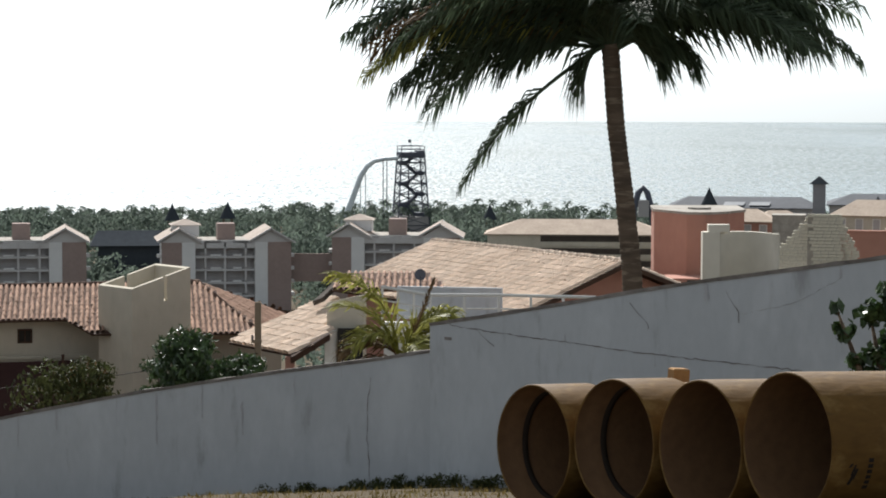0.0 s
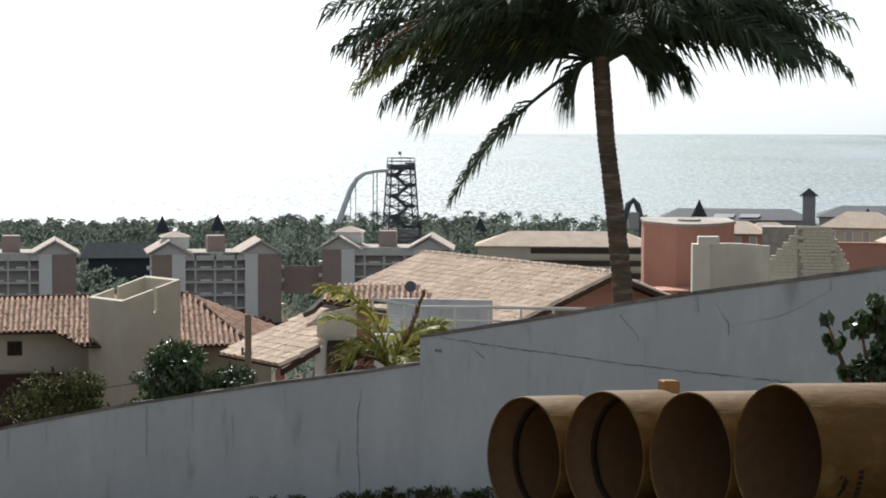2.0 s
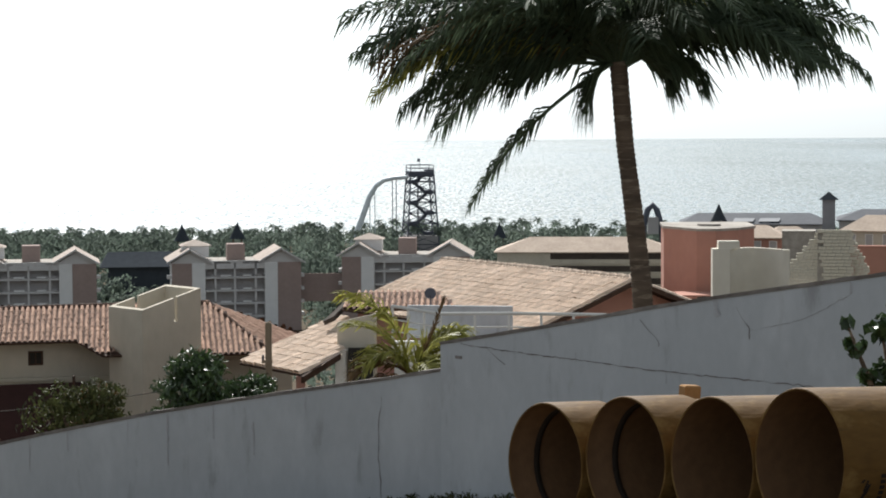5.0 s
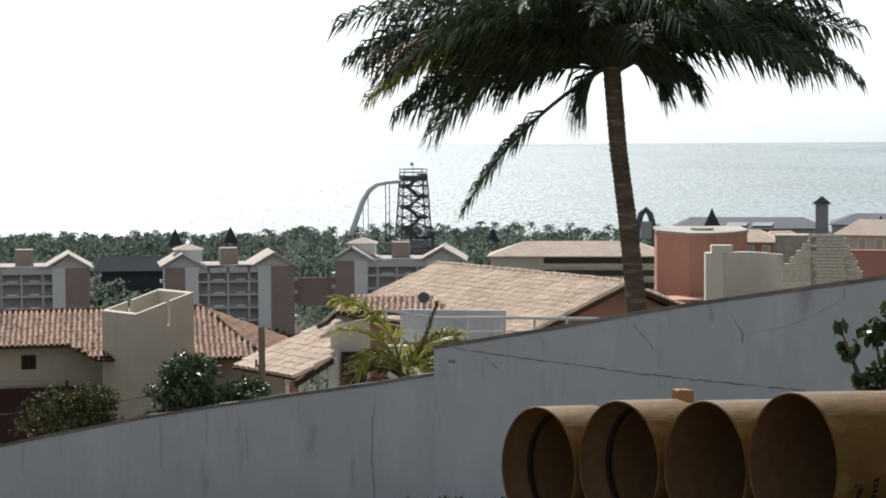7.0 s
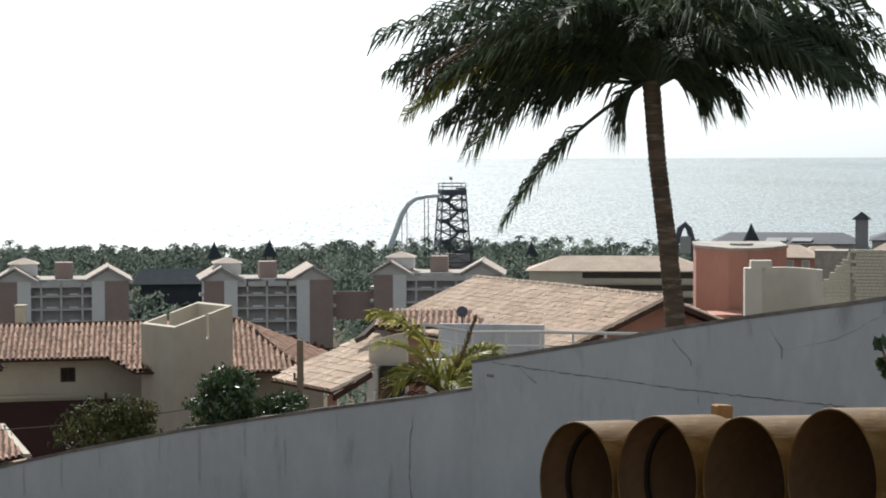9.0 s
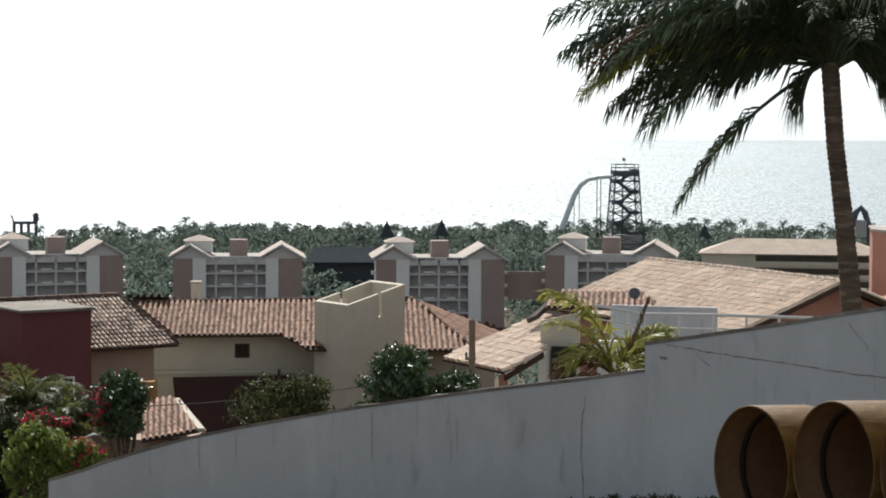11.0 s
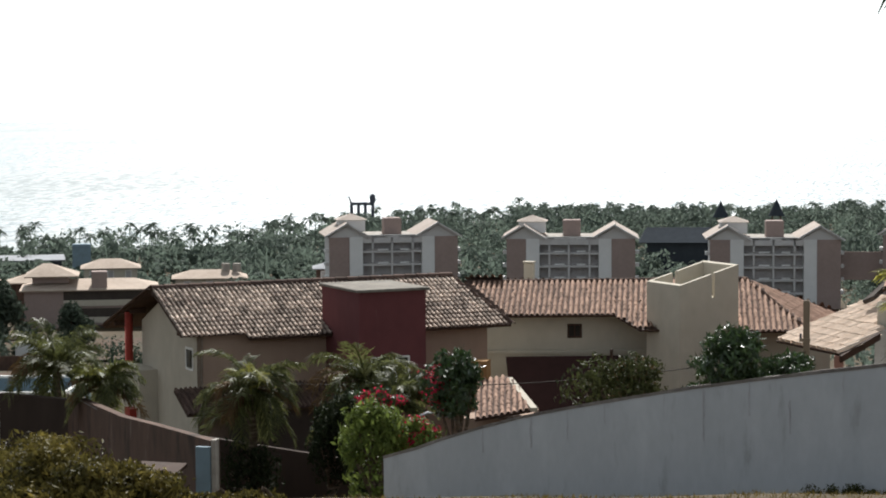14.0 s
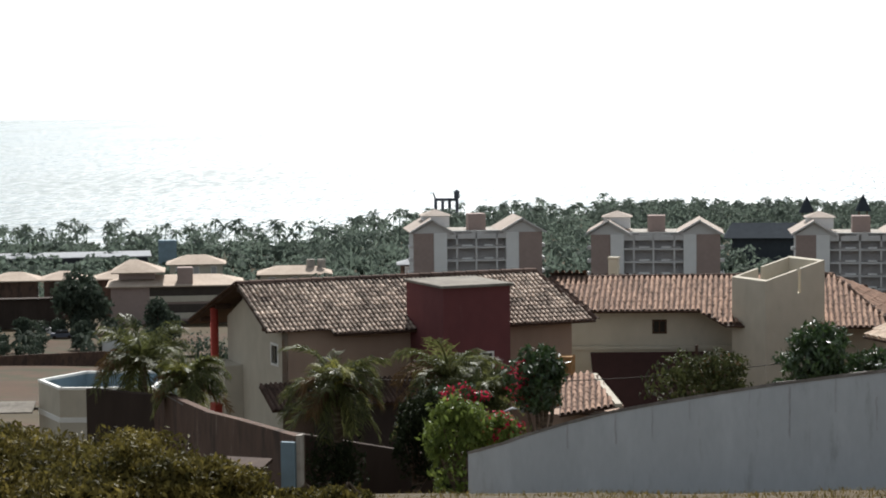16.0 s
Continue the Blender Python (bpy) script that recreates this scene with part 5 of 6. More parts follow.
# low weeds and dry grass by the wall foot and on the slope
g = Buf()
r2 = np.random.default_rng(9)
for k in range(16000):
    x, y = r2.uniform(-12, 8), r2.uniform(20, 37)
    if noise.noise((x * 0.6, y * 0.6, 7)) < -0.05:
        continue
    if y > 30.0 - 0.64 * x if x < 0 else y > 30.0 - 1.08 * x:
        continue
    z, h = ground_z(x, y), r2.uniform(0.02, 0.08)
    a, lean = r2.uniform(0, 6.28), r2.normal(0, 0.04, 2)
    dx, dy = math.cos(a) * 0.012, math.sin(a) * 0.012
    g.mesh([(x - dx, y - dy, z - 0.02), (x + dx, y + dy, z - 0.02), (x + lean[0], y + lean[1], z + h)], [(0, 1, 2)])
single("dry_grass", g, "grass", "patchy dry grass on the slope", "grass", kind="stuff")
g = Buf()
for i in range(60):
    x = -2.6 + (i + 0.5) / 60 * 4.6 + r2.uniform(-0.1, 0.1)
    y = (30.1 - 0.664 * (x + 0.3) if x < -0.3 else 30.1 - 1.08 * (x + 0.3)) - r2.uniform(0.1, 0.5)
    z = ground_z(x, y)
    h = r2.uniform(0.06, 0.20) * (1.9 if i % 9 == 0 and x > -0.2 else 1.0)
    leaf_cloud(g, [(x, y, z + h * 0.45, h * 0.7, h * 0.5, h * 0.6)], 130, 0.024, r2)
single("weeds", g, "leaf_mid", "low green weeds along the foot of the wall", "weeds", kind="stuff")


# ---- terrace railing of the buff-roofed house ----
def railing():
    t = thing("terrace_railing", pose(0, 62.4, 53.35), "white tubular metal railing on a terrace edge", "railing")
    path = [(-1.75, 2.6), (-0.35, 0.0), (1.55, 0.0), (4.2, -0.6)]
    for (x0, y0), (x1, y1) in zip(path, path[1:]):
        n_ = max(1, round(math.hypot(x1 - x0, y1 - y0) / 0.95))
        for k in range(n_):
            x, y = x0 + (x1 - x0) * k / n_, y0 + (y1 - y0) * k / n_
            part("post", Buf().box(x - 0.035, x + 0.035, y - 0.035, y + 0.035, -0.3, 1.1), "white", t)
        for z, rr in ((1.1, 0.045), (0.72, 0.022), (0.38, 0.022)):
            part("rail", Buf().tube([(x0, y0, z), (x1, y1, z)], rr, 8), "white", t, smooth=True)


railing()

# ---- satellite dish, pole, stubs ----
d = thing("satellite_dish", pose(-0.70, 69.6, 53.9), "small grey satellite dish on a tiled roof", "satellite dish")
part("mast", Buf().tube([(0, 0, -0.3), (0, 0, 0.45)], 0.025, 6), "steel", d)
b = Buf()
vs = [(0, 0, 0)] + [(math.cos(a * math.tau / 20) * r, r * r * 0.5, math.sin(a * math.tau / 20) * r) for r in (0.09, 0.175) for a in range(20)]
fs = [(0, 1 + a, 1 + (a + 1) % 20) for a in range(20)] + [(1 + a, 21 + a, 21 + (a + 1) % 20, 1 + (a + 1) % 20) for a in range(20)]
b.mesh([(x, -y - 0.05, z + 0.55) for x, y, z in vs], fs)
part("reflector", b, "steel", d, "grey reflector", True)
part("feed_arm", Buf().tube([(0, -0.06, 0.38), (0.02, -0.34, 0.52)], 0.015, 5), "steel", d)
p = thing("utility_pole", pose(-4.50, 54.8, 49.0), "weathered square concrete utility pole with small fittings", "pole")
part("shaft", Buf().box(-0.075, 0.075, -0.075, 0.075, -0.5, 5.95, 0.03), "pole_wood", p)
part("bracket", Buf().box(-0.16, 0.10, -0.13, -0.10, 4.95, 5.03), "pole_wood", p)
part("insulator", Buf().tube([(-0.13, -0.12, 5.03), (-0.13, -0.12, 5.15)], 0.03, 6), "steel", p)
c = thing("overhead_cable", pose(-4.5, 54.7, 53.7), "thin dark overhead cable running from a pole", "cable")
part("strand", Buf().tube([(-13.2 * k / 14, 0.4 * k / 14, -1.15 * k / 14 - 0.35 * math.sin(math.pi * k / 14)) for k in range(15)], 0.012, 5), "rubber", c)
for x, h in ((-12.19, 2.6), (-11.98, 2.9)):
    single("post", Buf().tube([(0, 0, -1.2), (0, 0, h)], 0.05, 7), "fascia", "thin dark timber post by a lean-to roof", "post", pose(x, 70.9, 48.9), group="timber posts")
single("vent_stack", Buf().box(-0.19, 0.19, -0.19, 0.19, -9, 0.0, 0.03).box(-0.22, 0.22, -0.22, 0.22, 0, 0.06), "cream", "square cream vent stack behind a roof", "chimney", pose(-18.2, 88.1, 53.2))


# ---- salmon block, curved screen wall, stepped brick chimney ----
s = thing("house", pose(8.6, 77.0, 47.0), "salmon render block with pale flat roof slab", "house")
out = [(-1.34, 0.66), (-0.44, -1.44), (0.2, -1.5), (1.0, -0.9), (1.72, 0.31), (1.8, 3.2), (-1.2, 3.2)]
part("wall", Buf().prism(out, -1, 9.0), "salmon", s, "salmon render wall")
part("roof_slab", Buf().prism([(x * 1.03, y * 1.03) for x, y in out], 9.0, 9.09), "concrete", s, "pale roof slab")
part("roof_hatch", Buf().prism([(0.2 + 0.4 * math.cos(a * math.tau / 16), 0.5 + 0.4 * math.sin(a * math.tau / 16)) for a in range(16)], 9.09, 9.16), "concrete", s)
part("lower_wall", Buf().box(-1.2, 2.6, -3.2, -1.6, -1, 7.0), "salmon", s, "salmon lower wing")
# thin dark sheet on the solid wing, painted shade of an opening
part("dark_opening", Buf().box(-0.6, 0.6, -3.22, -3.19, 6.3, 6.95), "glass", s)

c = thing("screen_wall", pose(8.6, 65.6, 48.0), "cream curved concave screen wall with a small pier", "wall")
n_ = 28
pts = []
for k in range(n_ + 1):
    u = k / n_
    pts.append((-0.55 + 1.68 * u, 0.05 + 0.95 * math.sin(math.pi * min(1, u * 1.08)) ** 0.8 - 0.5 * u))
b = Buf()
ring = pts + [(x, y + 0.16) for x, y in pts[::-1]]
k = len(ring)
b.mesh([(x, y, -1) for x, y in ring] + [(x, y, 7.98) for x, y in ring], [(i, (i + 1) % k, k + (i + 1) % k, k + i) for i in range(k)])
tops = Buf()
for (x0, y0), (x1, y1) in zip(pts, pts[1:]):
    tops.box(min(x0, x1), max(x0, x1), (y0 + y1) / 2 - 0.02, (y0 + y1) / 2 + 0.18, 7.97, 8.0)
part("coping", tops, "pale_cream", c)
part("curved_wall", b, "pale_cream", c, "cream curved wall", True)
part("pier", Buf().box(-1.05, -0.55, -0.02, 0.4, -1, 8.02), "pale_cream", c, "shaded pier")
part("cap", Buf().box(-0.88, -0.26, 0.02, 0.34, 8.02, 8.24, 0.02), "pale_cream", c)

b = thing("brick_chimney", pose(12.0, 71.0, 48.0, 0, 0, -10), "pale brick chimney with stepped flanks", "chimney")
part("flue", Buf().box(-0.49, 0.49, 0.03, 0.5, -1, 8.2), "concrete", b)
bm = {}
rngb = random.Random(14)
hgt, wid = 0.105, 0.24
for row in range(26):
    z = 5.55 + row * hgt
    half_l = 0.53 + max(0.0, min(1.0, 0.95 - (row - 14) * 0.095))
    half_r = 0.53 + max(0.0, min(0.55, 0.50 - (row - 14) * 0.05))
    x = -half_l + (0.0 if row % 2 else -0.06)
    while x < half_r - 0.05:
        w = min(wid, half_r - x)
        key = round(w, 1)
        if key not in bm:
            bm[key] = Buf().box(0, w - 0.012, 0, 0.14, 0, hgt - 0.012).data("brick", "pale_brick")
        o = new("brick", bm[key])
        o.parent = b
        o.matrix_local = pose(x, -0.14 + rngb.uniform(-0.006, 0.006) + (0.16 if x < -0.56 or x > 0.5 else 0.0), z)
        x += wid
part("mortar", Buf().box(-0.52, 0.50, -0.01, 0.03, -1, 8.25), "concrete", b)
single("garden_wall", Buf().box(0, 5.0, -0.1, 0.1, -6, 0.0).box(0, 5.0, -0.14, 0.14, 0.0, 0.05), "salmon", "salmon render garden wall with thin coping", "wall", pose(12.6, 74.0, 55.55, 0, 0, -14))


# ---- hotel and resort roofs further down ----
def hip_house(name, x, y, z, w, d, h, rise, rz, label, wall="cream", roof="tile_far", floors=0, cols=0, inset=None, over=0.9, group="", ribbon=False):
    """A plain building with a hipped roof and, if asked, rows of built windows."""
    t = thing(name, pose(x, y, z, 0, 0, rz), label, "building", group)
    part("wall", Buf().box(-w / 2, w / 2, 0, d, -4, h), wall, t)
    ins = inset if inset is not None else d / 2
    e = [(-w / 2 - over, -over, h), (w / 2 + over, -over, h), (w / 2 + over, d + over, h), (-w / 2 - over, d + over, h)]
    r0, r1 = (-w / 2 - over + ins, d / 2, h + rise), (w / 2 + over - ins, d / 2, h + rise)
    part("roof", Buf().slab([e[0], e[1], r1, r0], 0.25), roof, t, "faded tile slope")
    part("roof", Buf().slab([e[1], e[2], r1], 0.25), roof, t)
    part("roof", Buf().slab([e[2], e[3], r0, r1], 0.25), roof, t)
    part("roof", Buf().slab([e[3], e[0], r0], 0.25), roof, t)
    fh = h / max(1, floors)
    for f_ in range(floors):
        if ribbon:
            # solid dark strip on the wall, painted shade of an open gallery
            part("gallery", Buf().box(-w / 2 + w * 0.3, w / 2 - 0.4, -0.05, 0.0, f_ * fh + 1.25, f_ * fh + fh - 0.35), "thatch", t, "dark strip standing in for gallery shade")
            part("parapet", Buf().box(-w / 2 + w * 0.3, w / 2, -0.3, -0.06, f_ * fh + 0.1, f_ * fh + 1.25), "cream", t)
            continue
        for c_ in range(cols):
            cx = -w / 2 + w * (c_ + 0.5) / cols
            wd = part("window", Buf().box(cx - 0.75, cx + 0.75, -0.08, 0.0, f_ * fh + 1.0, f_ * fh + fh - 0.6), "apt_white", t)
            part("pane", Buf().box(cx - 0.62, cx + 0.62, -0.1, -0.081, f_ * fh + 1.12, f_ * fh + fh - 0.72), "apt_dark", wd)
    return t


hip_house("hotel", 33, 560, 13.0, 44, 14, 12.4, 3.4, -4, "long pale hotel with faded hipped tile roof", wall="cream", floors=4, inset=9, ribbon=True)
hip_house("hotel", 62, 520, 14.0, 26, 12, 13.0, 3.0, -8, "pale hotel wing with faded tile roof", wall="cream", floors=4, inset=7, ribbon=True)
hip_house("villa", 58, 430, 24.0, 9, 8, 12.0, 2.2, -14, "villa with faded tile hipped roof", wall="salmon", floors=3, cols=3)
hip_house("villa", 66, 436, 24.0, 10, 8, 11.2, 2.4, 10, "villa with faded tile hipped roof", wall="cream", floors=3, cols=3)
hip_house("villa", 80, 425, 24.0, 13, 9, 13.4, 2.8, -20, "villa with pale sunlit tile roof", wall="cream", floors=3, cols=4)
hip_house("villa", 88, 405, 24.0, 11, 8, 11.6, 2.6, 5, "villa with pale sunlit tile roof", wall="salmon", floors=3, cols=3)
hip_house("villa", 74, 395, 24.0, 12, 7, 9.8, 2.4, -8, "villa with pale sunlit tile roof", wall="cream", floors=2, cols=4)
hip_house("villa", 48, 300, 28.0, 10, 7, 7.6, 2.0, 15, "villa with faded tile hipped roof", wall="cream", floors=2, cols=3)
single("flat_block", Buf().box(-3, 3, 0, 6, -14, 0).box(-3.1, 3.1, -0.1, 6.1, 0, 0.25), "concrete", "plain grey flat-roofed block", "building", pose(64.0, 418, 37.6, 0, 0, -10))
t = thing("lookout_tower", pose(73.9, 443.9, 30.0, 0, 0, -9), "slim grey lookout tower with dark pyramid roof", "tower")
part("shaft", Buf().box(-1.25, 1.25, -1.25, 1.25, -6, 12.6), "tower_grey", t)
b = Buf()
b.mesh([(-1.9, -1.9, 12.6), (1.9, -1.9, 12.6), (1.9, 1.9, 12.6), (-1.9, 1.9, 12.6), (0, 0, 14.2)], [(0, 1, 4), (1, 2, 4), (2, 3, 4), (3, 0, 4), (3, 2, 1, 0)])
part("roof", b, "slate", t, "dark pyramid roof")
t = hip_house("pavilion", 95, 712, 9.0, 46, 26, 15.5, 3.0, -7, "wide dark pavilion roof by the sea", wall="apt_dark", roof="asphalt_roof", inset=6)
for x in (-3.5, 4.5):
    part("skylight", Buf().slab([(x - 3.2, 0.6, 16.3), (x + 3.2, 0.6, 16.3), (x + 3.9, 4.6, 17.2), (x - 2.5, 4.6, 17.2)], 0.12), "sheet", t, "pale skylight panel")
hip_house("pavilion", 140, 700, 9.0, 40, 24, 17.0, 3.0, -10, "wide dark pavilion roof by the sea", wall="apt_dark", roof="asphalt_roof", inset=8)
hip_house("pavilion", -81.5, 588, 11.0, 17, 10, 9.5, 3.6, 8, "dark thatched hall between apartment blocks", wall="slate", roof="slate", inset=2.0, over=2.0)


def kiosk(az, d, top, half, label="dark conical thatched kiosk roof among palms"):
    x, y = polar(az, d)
    g0 = ground_z(x, y)
    t = thing("kiosk", pose(x, y, g0), label, "kiosk", "thatched kiosks")
    h = top - g0
    n_ = 12
    eave = h - half * 2.1
    vs = [(half * math.cos(a * math.tau / n_), half * math.sin(a * math.tau / n_), eave) for a in range(n_)]
    vs += [(half * 0.42 * math.cos(a * math.tau / n_), half * 0.42 * math.sin(a * math.tau / n_), eave + (h - eave) * 0.55) for a in range(n_)] + [(0, 0, h)]
    b = Buf()
    b.mesh(vs, [(a, (a + 1) % n_, n_ + (a + 1) % n_, n_ + a) for a in range(n_)] + [(n_ + a, n_ + (a + 1) % n_, 2 * n_) for a in range(n_)] + [tuple(range(n_))[::-1]])
    part("roof", b, "slate", t, "dark thatch cone")
    for k in range(4):
        a = math.pi / 4 + k * math.pi / 2
        part("post", Buf().tube([(half * 0.7 * math.cos(a), half * 0.7 * math.sin(a), -1), (half * 0.7 * math.cos(a), half * 0.7 * math.sin(a), eave + 0.3)], 0.2, 6), "trunk", t)


kiosk(6.84, 800, 21.6, 2.9)
kiosk(5.45, 800, 22.2, 2.9)
kiosk(-1.19, 800, 21.2, 2.6)
kiosk(-6.72, 640, 34.2, 3.0)
kiosk(-10.9, 690, 30.0, 2.6)
# arched slide top by the sea
x, y = polar(-5.05, 800)
t = thing("arch_structure", pose(x, y, 5.0), "dark arched slide structure by the beach", "structure")
part("arch", Buf().tube([(-3.4, 0, 0), (-2.9, 0, 15), (-1.6, 0, 20.5), (0.2, 0, 22.2), (1.6, 0, 20.5), (3.0, 0, 16), (4.2, 0, 0)], [0.9, 1.0, 1.1, 1.1, 1.1, 1.0, 0.9], 8), "steel", t, smooth=True)
part("cabin", Buf().box(-1.6, 2.2, -1, 1, 12, 18, 0.3), "apt_dark", t)
# black ride structure above the trees
x, y = polar(15.9, 880)
t = thing("ride_frame", pose(x, y, 5.0), "black steel ride frame rising over the trees", "tower")
for a in (-4.4, -1.6, 1.2, 4.2):
    part("column", Buf().tube([(a, 0, 0), (a, 0, 12.4 if a < 4 else 15.8)], 0.62, 6), "steel", t)
part("beam", Buf().box(-4.8, 4.6, -0.5, 0.5, 11.4, 12.5), "steel", t)
part("cabin", Buf().box(3.2, 5.1, -0.8, 0.8, 12.5, 15.4, 0.2), "steel", t)
part("arm", Buf().tube([(-4.6, 0, 12.4), (-5.4, 0, 14.6)], 0.3, 6), "steel", t)
single("compound_wall", Buf().box(-9, 9, -0.15, 0.15, -6, 0).box(-9, 9, -0.2, 0.2, 0, 0.2), "apt_brick", "brown compound wall between apartment blocks", "wall", pose(-27.5, 500, 24.5, 0, 0, 3))

# ---- buildings on the left flank ----
t = hip_house("apartment_house", -171, 407, 12.5, 25, 14, 9.9, 1.6, 22, "salmon three-storey apartment house with galleries and pale roof", wall="apt_brick", floors=3, inset=5, ribbon=True)
part("upper_storey", Buf().box(-11.0, -4.0, 3, 11, 11.0, 12.6), "apt_brick", t)
part("upper_roof", Buf().slab([(-12.5, 1.5, 12.4), (-2.0, 1.5, 12.4), (-7.5, 7, 14.6), (-9.0, 7, 14.6)], 0.25), "tile_far", t)
part("upper_roof", Buf().slab([(-2.0, 1.5, 12.4), (-2.0, 12.5, 12.4), (-7.5, 7, 14.6)], 0.25), "tile_far", t)
part("upper_roof", Buf().slab([(-12.5, 12.5, 12.4), (-12.5, 1.5, 12.4), (-9.0, 7, 14.6)], 0.25), "tile_far", t)
part("tank_house", Buf().box(0.4, 3.4, 0.2, 3.4, 9.9, 13.3, 0.1), "apt_brick", t, "square brick tank house")
hip_house("row_house", -209, 414, 13.0, 9, 8, 9.2, 1.5, 24, "low row house with pale tile roof", wall="brown_wall", floors=0, cols=3, group="row houses")
hip_house("row_house", -200, 418, 13.0, 8, 8, 9.2, 1.5, 24, "low row house with pale tile roof", wall="brown_wall", floors=0, cols=3, group="row houses")
hip_house("row_house", -192, 424, 13.0, 6, 8, 9.0, 1.5, 24, "low row house with pale tile roof", wall="brown_wall", floors=0, cols=2, group="row houses")
t = thing("long_shed", pose(-274, 576, 14.0, 0, 0, 25), "long dark shed with pale sheet roof", "shed")
part("wall", Buf().box(-22, 22, 0, 10, -8, 0.1), "asphalt_roof", t)
part("roof", Buf().slab([(-23, -1, 0.2), (23, -1, 0.2), (23, 11, 0.9), (-23, 11, 0.9)], 0.3), "sheet", t, "pale sheet roof")
single("blue_tank", Buf().box(-2.4, 2.4, -2, 2, -14, 0, 0.3), "blue", "dull blue square water tank tower", "tank", pose(-234, 552, 21.0, 0, 0, 23))
hip_house("bungalow", -212, 518, 11.5, 13, 10, 6.0, 2.0, 22, "bungalow with pale tile roof", floors=1, cols=3)
t = hip_house("bungalow", -169, 470, 12.5, 15, 9, 7.0, 1.6, 20, "bungalow with pale tile roof", floors=1, cols=3)
for x in (3.6, 6.0):
    part("water_tank", Buf().tube([(x, 4, 8.0), (x, 4, 9.9)], 0.95, 12), "concrete", t)
hip_house("bungalow", -150, 500, 12.0, 7, 7, 7.6, 1.2, 18, "small grey bungalow with sheet roof", wall="brown_wall", roof="sheet", floors=1, cols=2)

# red earth plots with low walls
for cx, cy, w, dd, rz in ((-44, 102, 26, 22, 25), (-84, 176, 40, 20, 25), (-128, 262, 70, 92, 25), (-172, 346, 70, 48, 25)):
    b = Buf()
    m = pose(cx, cy, 0, 0, 0, rz)
    k = 10
    vs = []
    for j in range(k + 1):
        for i in range(k + 1):
            q = m @ Vector((-w / 2 + w * i / k, -dd / 2 + dd * j / k, 0))
            vs.append((q.x - cx, q.y - cy, ground_z(q.x, q.y) + 0.3))
    b.mesh(vs, [(j * (k + 1) + i, j * (k + 1) + i + 1, (j + 1) * (k + 1) + i + 1, (j + 1) * (k + 1) + i) for j in range(k) for i in range(k)])
    single("earth_plot", b, "sand", "bare red earth plot", "ground", pose(cx, cy, 0), True, kind="structure")


def low_wall(x0, y0, x1, y1, h, mat, label, t=0.2, drop=1.5, base=None):
    z0 = base if base is not None else min(ground_z(x0, y0), ground_z(x1, y1))
    ln = math.hypot(x1 - x0, y1 - y0)
    return single("garden_wall", Buf().box(0, ln, -t / 2, t / 2, -drop, h), mat, label, "wall", pose(x0, y0, z0, 0, 0, math.degrees(math.atan2(y1 - y0, x1 - x0))))


low_wall(-162, 300, -143, 313, 2.3, "brown_wall", "dark brown plot wall across red earth")
low_wall(-151.2, 329.5, -147.0, 331.0, 3.2, "apt_white", "white plot wall beyond red earth")
low_wall(-203, 400, -173, 367, 1.6, "apt_white", "white plot wall beyond red earth")
single("store", Buf().box(0, 24, 0, 3, -4, 6.0).slab([(-0.5, -0.5, 6.2), (24.5, -0.5, 6.2), (24.5, 3.5, 6.1), (-0.5, 3.5, 6.1)], 0.2), "dark_wall", "low dark brown storehouse with a flat roof", "building", pose(-209, 381, 15.0, 0, 0, 25))
# parked car by the far plot
c = thing("car", pose(-176.0, 366.5, ground_z(-176.0, 366.5) + 0.3, 0, 0, 25), "small dark car parked beside a plot wall", "car")
part("body", Buf().box(-2.0, 2.0, -0.85, 0.85, 0.25, 0.95, 0.12), "steel", c)
part("cabin", Buf().box(-1.1, 1.2, -0.75, 0.75, 0.95, 1.5, 0.2), "glass", c)
for x in (-1.3, 1.3):
    for y in (-0.86, 0.66):
        part("wheel", Buf().tube([(x, y, 0.3), (x, y + 0.2, 0.3)], 0.3, 12), "rubber", c)

# flat-roofed annexe with a blue-white parapet
a = thing("annexe", pose(-38.29, 79.43, 43.9), "flat-roofed annexe with a pale blue parapet and white edge", "building")
PLAN = [(-1.97, 2.21), (0.0, 0.0), (3.6, 0.9), (2.4, 6.0), (-1.3, 5.1)]      # cut corner at the front
for k in range(5):
    p, q = Vector(PLAN[k]), Vector(PLAN[(k + 1) % 5])
    e = (q - p).normalized()
    nn = Vector((-e.y, e.x)) * 0.15
    foot = [(p.x, p.y), (q.x, q.y), ((q + nn).x, (q + nn).y), ((p + nn).x, (p + nn).y)]
    w = part("wall", Buf().slab([(x, y, 4.62) for x, y in foot], 6.6), "cream" if k < 2 else "blue", a, "rendered parapet wall")
    part("coping", Buf().slab([(x - 0.03 * (e.x + e.y), y - 0.03, 4.72) for x, y in foot], 0.1), "white", w, "white edge")
    if k < 2:
        o = -Vector((-e.y, e.x)) * 0.03
        part("band", Buf().slab([(p.x + o.x, p.y + o.y, 3.55), (q.x + o.x, q.y + o.y, 3.55), (q.x, q.y, 3.55), (p.x, p.y, 3.55)], 0.2), "white", w)
part("roof", Buf().slab([(x * 0.93 + 0.03, y * 0.93 + 0.2, 3.6) for x, y in PLAN], 0.15), "blue", a, "painted roof deck")
single("lean_to_roof", Buf().slab([(-2.2, -0.6, 0), (1.6, -0.6, 0), (1.6, 0.8, 0.25), (-2.2, 0.8, 0.25)], 0.06), "slab", "small pale sheet lean-to roof", "roof", pose(-41.6, 80.3, 47.5, 0, 0, 20))


